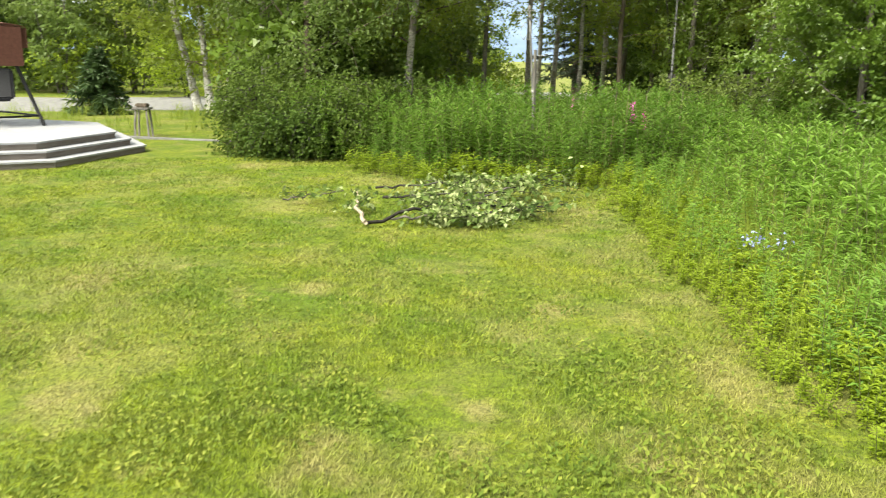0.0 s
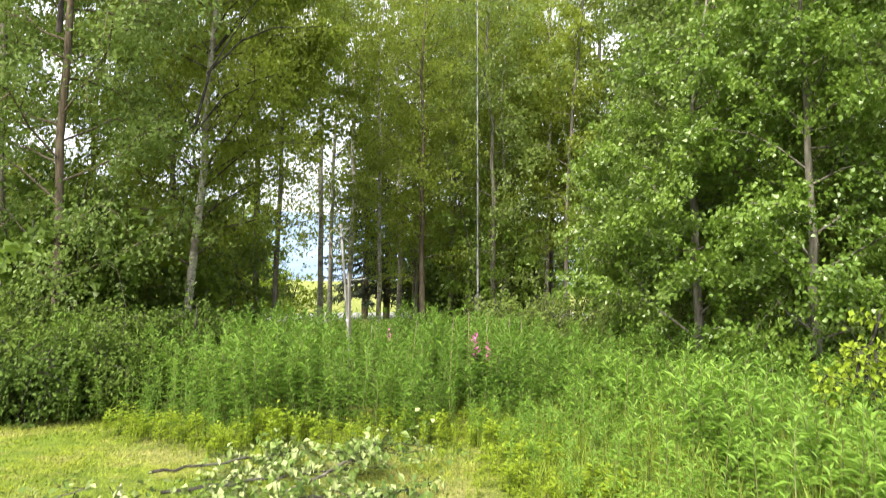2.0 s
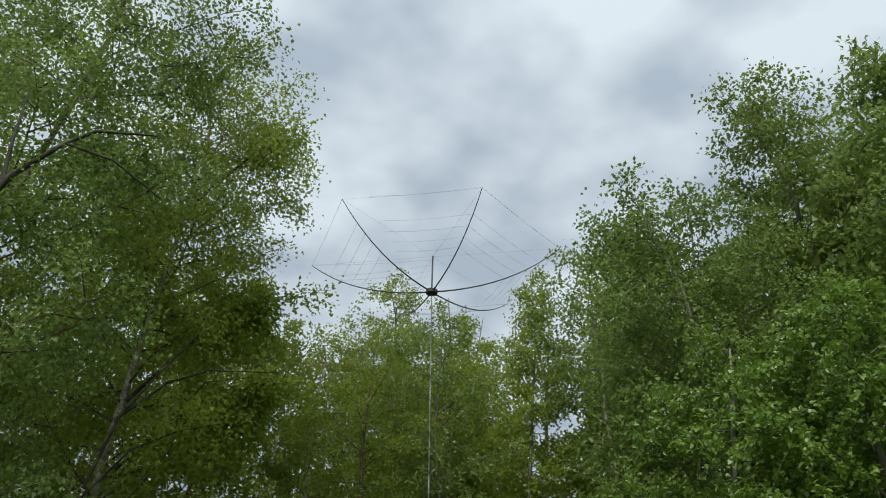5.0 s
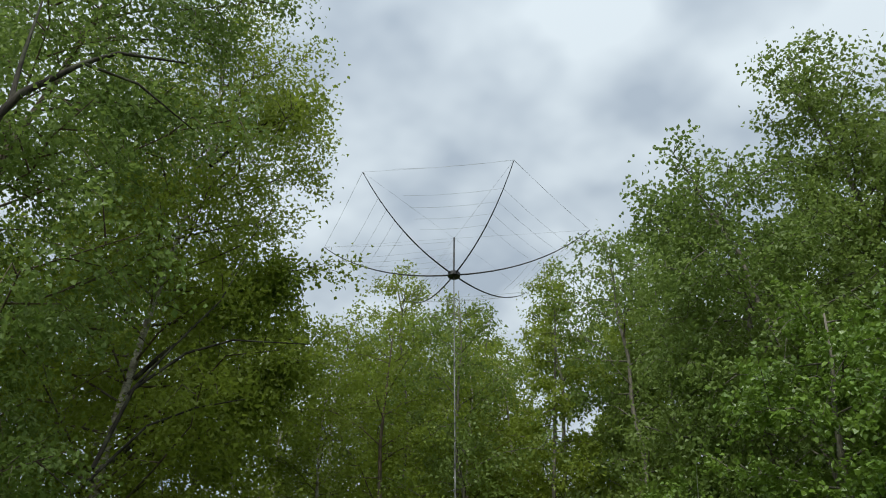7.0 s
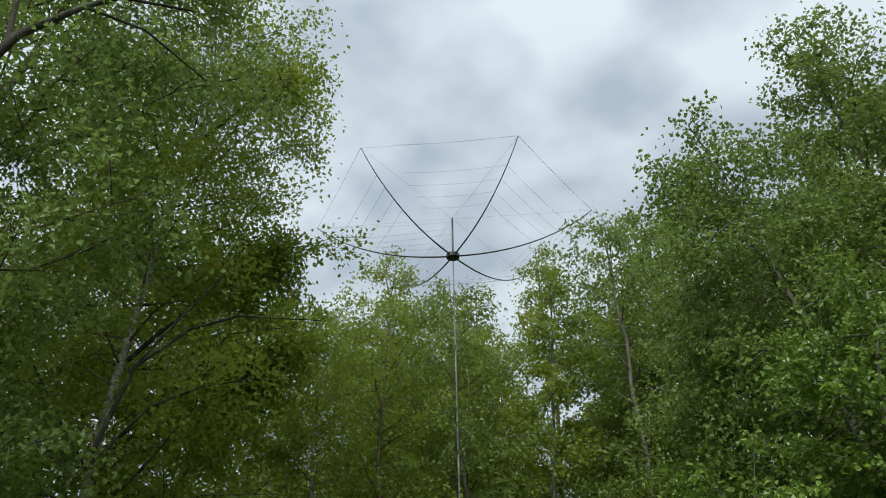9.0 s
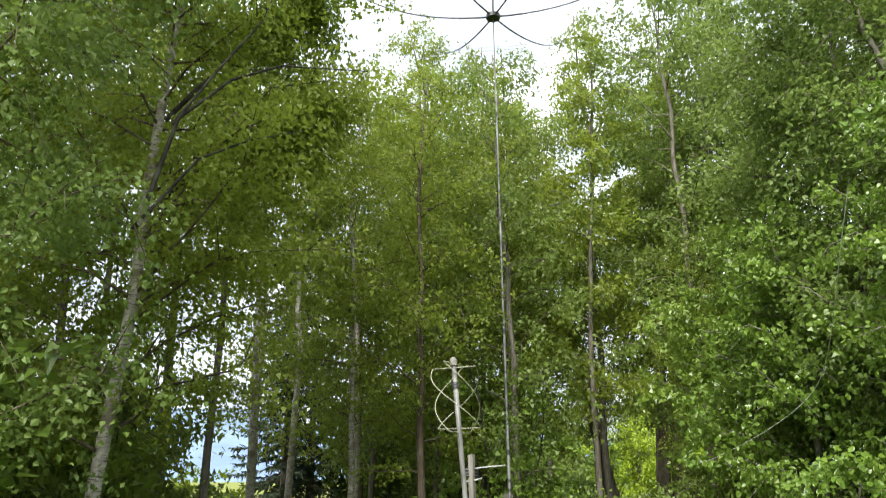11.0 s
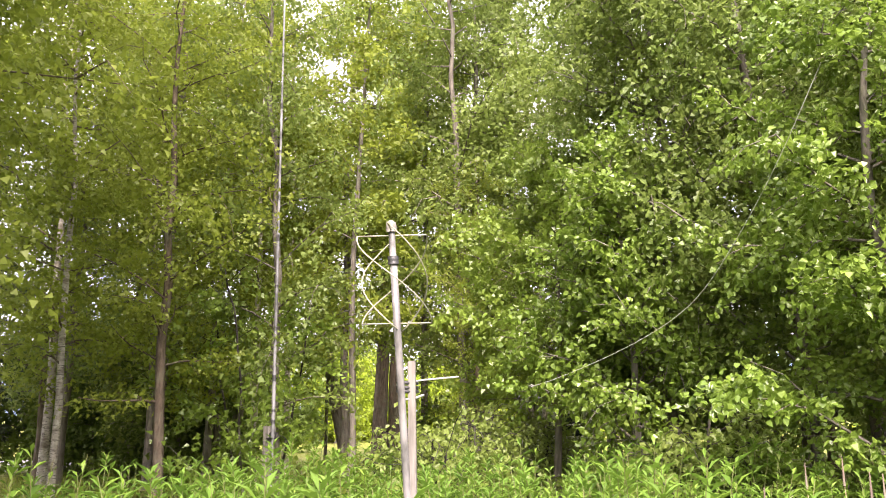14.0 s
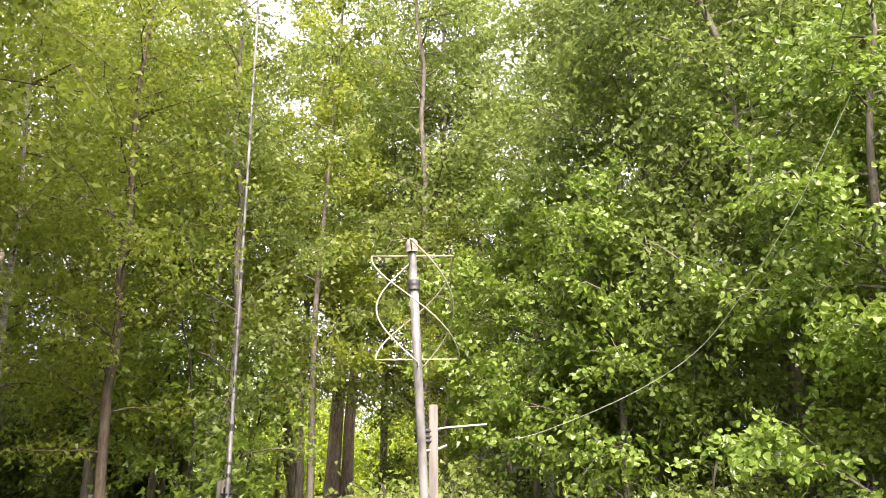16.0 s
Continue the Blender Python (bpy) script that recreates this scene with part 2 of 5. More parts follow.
GRAVEL = plain_paint("pale_gravel", (0.13, 0.128, 0.12), (0.24, 0.235, 0.22), 5, 0.95, 0, (1, 1, 1), 0.6)
DECK_TOP = plain_paint("pale_grey_decking", (0.25, 0.25, 0.26), (0.34, 0.34, 0.35), 7, 0.7)
DECK_SIDE = plain_paint("grey_brown_decking", (0.12, 0.10, 0.085), (0.20, 0.17, 0.145), 14, 0.8, 0, (0.3, 0.3, 3))
CANOPY = plain_paint("brown_canvas", (0.11, 0.042, 0.028), (0.16, 0.065, 0.045), 20, 0.9)
BLACK_METAL = plain_paint("black_painted_steel", (0.006, 0.006, 0.007), (0.014, 0.014, 0.014), 20, 0.7)
SWING_CLOTH = plain_paint("dark_grey_mesh", (0.014, 0.014, 0.016), (0.03, 0.03, 0.033), 40, 0.85)
HOUSE_WALL = plain_paint("pale_green_siding", (0.38, 0.42, 0.34), (0.46, 0.50, 0.42), 6, 0.8)
WHITE_TRIM = plain_paint("white_trim", (0.70, 0.71, 0.70), (0.80, 0.80, 0.79), 10, 0.6)
ROOFING = plain_paint("grey_roofing", (0.07, 0.07, 0.07), (0.13, 0.125, 0.12), 12, 0.9)
PINK = plain_paint("pink_petal", (0.50, 0.07, 0.30), (0.66, 0.16, 0.45), 30, 0.6)
BLUE = plain_paint("blue_petal", (0.22, 0.26, 0.52), (0.36, 0.40, 0.66), 30, 0.6)
HILL = plain_paint("far_blue_hill", (0.10, 0.15, 0.24), (0.17, 0.23, 0.33), 0.004, 1.0)


def glass_paint():
    p = Paint("window_glass")
    p.put(p.bsdf, "Transmission Weight", 0.0)
    return p.done((0.02, 0.025, 0.03), 0.06, spec=0.6)


GLASS = glass_paint()


# ---- shape helpers ----
def ground_z(x, y):
    """The height of the ground: level, dipping a little beyond the first metres of lawn."""
    s = np.clip((np.asarray(y, float) - 4.0) / 5.0, 0, 1)
    return -0.08 * s * s * (3 - 2 * s) + 0.012 * np.sin(1.3 * np.asarray(x, float)) * np.sin(0.9 * np.asarray(y, float))


def sheet(name, verts, faces, mats, smooth=False, slots=None):
    """A mesh from arrays: verts (n, 3), faces (m, 3) or (m, 4)."""
    verts, faces = np.asarray(verts, np.float32), np.asarray(faces, np.int32)
    me = bpy.data.meshes.new(name)
    m, k = faces.shape
    me.vertices.add(len(verts))
    me.vertices.foreach_set("co", verts.ravel())
    me.loops.add(m * k)
    me.loops.foreach_set("vertex_index", faces.ravel())
    me.polygons.add(m)
    me.polygons.foreach_set("loop_start", np.arange(0, m * k, k, dtype=np.int32))
    if slots is not None:
        me.polygons.foreach_set("material_index", np.asarray(slots, np.int32))
    me.polygons.foreach_set("use_smooth", np.full(m, smooth))
    for mat in (mats if isinstance(mats, (list, tuple)) else [mats]):
        me.materials.append(mat)
    me.update(calc_edges=True)
    me.validate()
    return me


def hung(ob, parent, label=""):
    ob.parent = parent
    return tagged(ob, label)


def part(name, bm, mat, parent, label="", smooth=False):
    me = bpy.data.meshes.new(name)
    bm.to_mesh(me)
    bm.free()
    me.materials.append(mat)
    if smooth:
        me.polygons.foreach_set("use_smooth", np.full(len(me.polygons), True))
    return hung(new(name, me), parent, label)


def thing(name, x, y, z, label, category, group="", kind="", turn=0.0):
    ob = new(name)
    ob.empty_display_size = 0.2
    ob.matrix_world = pose(x, y, z, 0, 0, turn)
    return tagged(ob, label, category, group, kind)


def box(bm, x0, y0, z0, x1, y1, z1, bevel=0.0):
    r = bmesh.ops.create_cube(bm, size=1, matrix=Matrix.LocRotScale(((x0 + x1) / 2, (y0 + y1) / 2, (z0 + z1) / 2), None, (x1 - x0, y1 - y0, z1 - z0)))
    if bevel:
        edges = {e for v in r["verts"] for e in v.link_edges}
        bmesh.ops.bevel(bm, geom=list(edges), offset=bevel, segments=2, affect="EDGES")
    return bm


def tube_arrays(points, radii, sides=6):
    """A tapered tube along a line: verts and quads, with end fans folded in."""
    p, r = np.asarray(points, float), np.asarray(radii, float)
    d = np.gradient(p, axis=0)
    d /= np.linalg.norm(d, axis=1)[:, None] + 1e-9
    ref = np.where(np.abs(d[:, 2:3]) > 0.9, [[1.0, 0, 0]], [[0, 0, 1.0]])
    u = np.cross(d, ref)
    u /= np.linalg.norm(u, axis=1)[:, None] + 1e-9
    v = np.cross(d, u)
    for k in range(1, len(p)):
        if u[k] @ u[k - 1] < 0:
            u[k], v[k] = -u[k], -v[k]
    a = np.arange(sides) * 2 * np.pi / sides
    ring = p[:, None] + r[:, None, None] * (np.cos(a)[None, :, None] * u[:, None] + np.sin(a)[None, :, None] * v[:, None])
    n = len(p)
    i = np.arange(n - 1)[:, None] * sides
    j = np.arange(sides)[None]
    k = (j + 1) % sides
    f = np.stack([i + j, i + k, i + sides + k, i + sides + j], -1).reshape(-1, 4)
    verts = ring.reshape(-1, 3)
    caps = []
    for base in (0, (n - 1) * sides):
        for m in range(1, sides - 1, 2):
            caps.append([base, base + m, base + m + 1, base + (m + 2) % sides])
    return verts, np.concatenate([f, np.array(caps)])


def tube(name, points, radius, mat, parent, sides=8, label=""):
    """One tube as a part."""
    radii = radius if hasattr(radius, "__len__") else [radius] * len(points)
    v, f = tube_arrays(points, radii, sides)
    return hung(new(name, sheet(name, v, f, mat, True)), parent, label)


def joined(pieces):
    """Several (verts, faces) as one pair of arrays."""
    vs, fs, at = [], [], 0
    for v, f in pieces:
        vs.append(v)
        fs.append(f + at)
        at += len(v)
    return np.concatenate(vs), np.concatenate(fs)


def unit(v):
    return v / (np.linalg.norm(v, axis=-1, keepdims=True) + 1e-9)


def leaves(rng, at, length, width, up=0.8, way=None, droop=0.0, simple=False, facing=None, full=False):
    """A folded, pointed leaf at each place: one bent quad each, or with full a rounder, six-cornered blade."""
    n = len(at)
    a = rng.normal(size=(n, 3))
    if way is not None:
        a = a * 0.7 + way
    a[:, 2] -= droop
    a = unit(a)
    nrm = rng.normal(size=(n, 3)) * 0.6 + [0, 0, up] if facing is None else facing + rng.normal(size=(n, 3)) * 0.32
    b = unit(np.cross(a, nrm))
    c = np.cross(b, a)
    L = (length * rng.uniform(0.6, 1.25, n))[:, None]
    W = (width * rng.uniform(0.7, 1.2, n))[:, None]
    mid = at + a * L * 0.45
    if simple:
        v = np.stack([at - b * W * 0.5, at + b * W * 0.5, at + a * L], 1)
        return v.reshape(-1, 3), np.arange(n * 3).reshape(-1, 3)
    if full:
        low, high = at + a * L * 0.22, at + a * L * 0.66
        v = np.stack([at, low + b * W * 0.46 + c * W * 0.14, high + b * W * 0.40 + c * W * 0.10, at + a * L - c * L * 0.12, high - b * W * 0.40 + c * W * 0.10, low - b * W * 0.46 + c * W * 0.14], 1)
        return v.reshape(-1, 3), np.arange(n * 6).reshape(-1, 6)
    v = np.stack([at, mid + b * W / 2 + c * W * 0.18, at + a * L - c * L * 0.12, mid - b * W / 2 + c * W * 0.18], 1)
    return v.reshape(-1, 3), np.arange(n * 4).reshape(-1, 4)


# ---- trees ----
def tree_shape(seed, h, r, low, trunk_r, n_leaf, leaf, lean=(0, 0), limbs=26, form="oval", spread=0.13, stems=1, rise=0.55, bare=0.0, simple=False, weep=0.45, full=False):
    """Meshes' arrays of one broad-leaved tree about its own base: trunk, limbs, side twigs fanned out along each limb, and leaves along the twigs."""
    rng = np.random.default_rng(seed)
    trunks, boughs, twigs, spots = [], [], [], []
    for k in range(stems):
        turn = rng.uniform(0, 6.28)
        off = np.array([math.cos(turn), math.sin(turn), 0]) * (0.0 if stems == 1 else rng.uniform(0.08, 0.3))
        out = np.array([*lean, 0.0]) + off * (0.0 if stems == 1 else 0.7)
        s = np.linspace(0, 1, 12)
        hk = h * (1 if k == 0 else rng.uniform(0.7, 0.95))
        wig = np.cumsum(rng.normal(size=(12, 2)) * 0.012 * hk, 0) * s[:, None]
        line = off + np.stack([out[0] * s * hk + wig[:, 0], out[1] * s * hk + wig[:, 1], s * hk], 1)
        line[0, 2] = -0.15
        rad = trunk_r * (1 - s) ** 0.8 + 0.012
        rad[0] *= 1.35
        trunks.append(tube_arrays(line, rad, 6 if simple else 8))
        count = max(6, limbs // stems)
        for j in range(count):
            q = low + (0.98 - low) * ((j + rng.uniform(0, 1)) / count) ** 0.85
            o = np.array([np.interp(q, s, line[:, c]) for c in range(3)])
            u = (q - low) / (1 - low)
            if form == "oval":
                prof = max(0.12, math.sin(math.pi * min(1, u * 0.70 + 0.18)) ** 0.8)
            elif form == "full":
                prof = max(0.25, math.sqrt(max(0, 1 - u ** 5)))
            elif form == "dome":
                prof = max(0.15, math.sqrt(max(0, 1 - (u * 0.98) ** 2.2)))
            else:
                prof = max(0.2, 1 - 0.75 * u)
            az = turn + j * 2.4 + rng.normal() * 0.4
            L = r * max(prof, 0.3) * rng.uniform(0.62, 1.0)
            t = np.linspace(0, 1, 5)
            way = np.array([math.cos(az), math.sin(az), 0])
            climb = rise * rng.uniform(0.6, 1.3)
            lift = L * (climb * t + 0.10 * np.sin(3 * t + rng.uniform(0, 6)) - 0.35 * climb * t * t)
            pts = o + way * (L * t)[:, None] + np.stack([rng.normal(size=5) * 0.06 * L * t, rng.normal(size=5) * 0.06 * L * t, lift], 1)
            boughs.append(tube_arrays(pts, trunk_r * 0.28 * (1 - 0.55 * q) * (1 - t * 0.88) + 0.004, 3 if simple else 5))
            nt = max(7, int((15 if simple else 22) * max(prof, 0.35)))
            for m in range(nt):
                tt = bare + (1 - bare) * (0.12 + 0.88 * (m + rng.uniform(0, 1)) / nt)
                c0 = np.array([np.interp(tt, t, pts[:, c]) for c in range(3)])
                side = az + (1 if m % 2 else -1) * rng.uniform(0.35, 1.35)
                reach = 0.16 + L * rng.uniform(0.16, 0.40) * (1.15 - 0.55 * tt)
                aim = np.array([math.cos(side), math.sin(side), rng.normal() * 0.5 + 0.15])
                c1 = c0 + aim * reach * 0.55
                c2 = c0 + aim * reach - [0, 0, weep * reach * rng.uniform(0.3, 1.6)]
                if m % (6 if simple else 3) == 0:
                    twigs.append(tube_arrays(np.stack([c0, c1, c2]), [0.008 * h / 10 + 0.003, 0.006, 0.003], 3))
                spots.append((c0, c1, c2, reach))
    w = np.array([q[3] for q in spots]) + 0.1
    pick = rng.choice(len(spots), n_leaf, p=w / w.sum())
    a, b, c = (np.array([q[k] for q in spots])[pick] for k in range(3))
    f = rng.uniform(0.05, 1.06, n_leaf)[:, None]
    at = a * (1 - f) ** 2 + b * 2 * f * (1 - f) + c * f * f
    at = at + rng.normal(size=(n_leaf, 3)) * spread * [1, 1, 0.9] * (0.6 + 0.4 * r / 3)
    at[:, 2] = np.maximum(at[:, 2], 0.05)
    return joined(trunks), boughs, joined(twigs), leaves(rng, at, leaf, leaf * 0.8, 0.7, unit(c - a) * 0.5, 0.3, simple, unit(rng.normal(size=(len(spots), 3)) * 0.62 + [0, 0, 0.75])[pick], full)


def tree(name, x, y, shape, bark, leaf_mat, label, category="tree", group="", turn=0.0, apart=False):
    """One tree from its shape. apart: each main limb is a part of its own, for trees seen close by."""
    root = thing(name, x, y, float(ground_z(x, y)), label, category, group, turn=turn)
    trunk, limbs, twig, crown = shape
    hung(new("trunk", sheet("trunk", *trunk, bark, True)), root)
    bark = BROWN_BARK if bark in (BIRCH, WHITE_BIRCH) else bark
    if apart:
        for v, f in limbs:
            hung(new("limb", sheet("limb", v, f, bark, True)), root)
    else:
        tagged(hung(new("limb", sheet("limb", *joined(limbs), bark, True)), root), kind="stuff")
    if twig is not None:
        tagged(hung(new("twig", sheet("twig", *twig, bark, True)), root), kind="stuff")
    tagged(hung(new("crown", sheet("crown", *crown, leaf_mat, False)), root), kind="stuff")
    return root


def spruce_shape(seed, h, r, n):
    """A spruce: a straight trunk, drooping whorled boughs, and needle sprays along them."""
    rng = np.random.default_rng(seed)
    trunk = tube_arrays([(0, 0, -0.1), (0.02, 0, h * 0.4), (0, 0.02, h)], [0.17, 0.11, 0.015], 8)
    boughs, vs, fs, at = [], [], [], 0
    for j in range(n):
        u = (j + rng.uniform()) / n
        z = h * (0.10 + 0.88 * u)
        L = r * (1 - u) ** 0.8 * rng.uniform(0.7, 1.1) + 0.1
        az = j * 2.4 + rng.normal() * 0.3
        t = np.linspace(0, 1, 5)
        way = np.array([math.cos(az), math.sin(az), 0])
        pts = np.array([0, 0, z]) + way * (L * t)[:, None] + np.array([0, 0, 1]) * (L * (-0.5 * t + 0.28 * t * t))[:, None]
        boughs.append(tube_arrays(pts, 0.03 * (1 - t * 0.8) * (1 - u * 0.6), 4))
        k = int(20 + 46 * L)
        tt = rng.uniform(0.12, 1, k)
        c = np.stack([np.interp(tt, t, pts[:, q]) for q in range(3)], 1)
        side = np.array([-way[1], way[0], 0]) * rng.choice([-1, 1], k)[:, None]
        v, f = leaves(rng, c, 0.34 * (0.5 + 0.5 * L / r), 0.07, 1.5, side * 1.6 + way, 0.35)
        vs.append(v)
        fs.append(f + at)
        at += len(v)
    return trunk, boughs, None, (np.concatenate(vs), np.concatenate(fs))

# ---- ground ----
def ground():
    near = np.concatenate([np.arange(-30, -8, 1.5), np.arange(-8, 10, 0.35), np.arange(10, 45, 1.5)])
    far = np.array([60, 90, 150, 300, 700, 1600, 4500.0])
    xs = np.concatenate([-far[::-1], near, far])
    ys = np.concatenate([-far[::-1], near, far])
    X, Y = np.meshgrid(xs, ys, indexing="ij")
    Z = ground_z(X, Y) + np.where((np.abs(X) < 30) & (np.abs(Y) < 30), 0.012 * np.sin(3.1 * X + 1.7 * np.sin(2.3 * Y)), 0)
    n, m = X.shape
    i, j = np.meshgrid(np.arange(n - 1), np.arange(m - 1), indexing="ij")
    f = np.stack([i * m + j, (i + 1) * m + j, (i + 1) * m + j + 1, i * m + j + 1], -1).reshape(-1, 4)
    tagged(new("ground", sheet("ground", np.stack([X, Y, Z], -1).reshape(-1, 3), f, SOIL, True)), "mown green lawn with dry straw-coloured patches", "lawn", kind="structure")


ground()


def ribbon(name, line, width, z, mat, label, category):
    p = np.array(line, float)
    t = np.linspace(0, 1, len(p))
    q = np.linspace(0, 1, len(p) * 8)
    p = np.stack([np.interp(q, t, p[:, 0]), np.interp(q, t, p[:, 1])], 1)
    for _ in range(8):
        p[1:-1] = (p[:-2] + p[1:-1] * 2 + p[2:]) / 4
    d = unit(np.gradient(p, axis=0))
    s = np.stack([-d[:, 1], d[:, 0]], 1)
    w = width / 2 * (1 + 0.08 * np.sin(np.arange(len(p)) * 1.9))[:, None]
    rows = [np.c_[p + s * w, np.full(len(p), -0.10)], np.c_[p + s * w * 0.97, np.full(len(p), z)], np.c_[p - s * w * 0.97, np.full(len(p), z)], np.c_[p - s * w, np.full(len(p), -0.10)]]
    v = np.stack(rows, 1).reshape(-1, 3)
    i, j = np.meshgrid(np.arange(len(p) - 1), np.arange(3), indexing="ij")
    f = np.stack([i * 4 + j, (i + 1) * 4 + j, (i + 1) * 4 + j + 1, i * 4 + j + 1], -1).reshape(-1, 4)
    return tagged(new(name, sheet(name, v, f, mat, False)), label, category, kind="structure")


ribbon("gravel_road", [(-60, 18), (-24, 21.5), (-12, 24.5), (-5, 31), (2, 39.5), (9, 43.5), (22, 45)], 6.5, -0.055, GRAVEL, "pale gravel road behind the trees", "road")
ribbon("garden_path", [(-14, 17.0), (-9, 16.4), (-6.2, 15.7), (-4.6, 15.5), (-3.6, 15.6)], 0.16, -0.055, GRAVEL, "narrow pale path edging the lawn", "path")


def hills():
    a = np.linspace(-1.3, 1.9, 120)
    top = 190 + 60 * np.sin(a * 5 + 1) + 35 * np.sin(a * 13) + 12 * np.sin(a * 37)
    ring = [np.stack([d * np.sin(a), d * np.cos(a), h], 1) for d, h in ((2300, np.full(120, -5.0)), (2800, top * 0.6), (3200, top), (3600, np.full(120, -5.0)))]
    v = np.stack(ring, 1).reshape(-1, 3)
    i, j = np.meshgrid(np.arange(119), np.arange(3), indexing="ij")
    f = np.stack([i * 4 + j, (i + 1) * 4 + j, (i + 1) * 4 + j + 1, i * 4 + j + 1], -1).reshape(-1, 4)
    tagged(new("backdrop", sheet("backdrop", v, f, HILL, True)), "far blue hills beyond the trees", "hills", kind="structure")


hills()

# ---- trees of their own ----
BIRCH_LABEL = "tall birch with pale bark and fine green leaves"
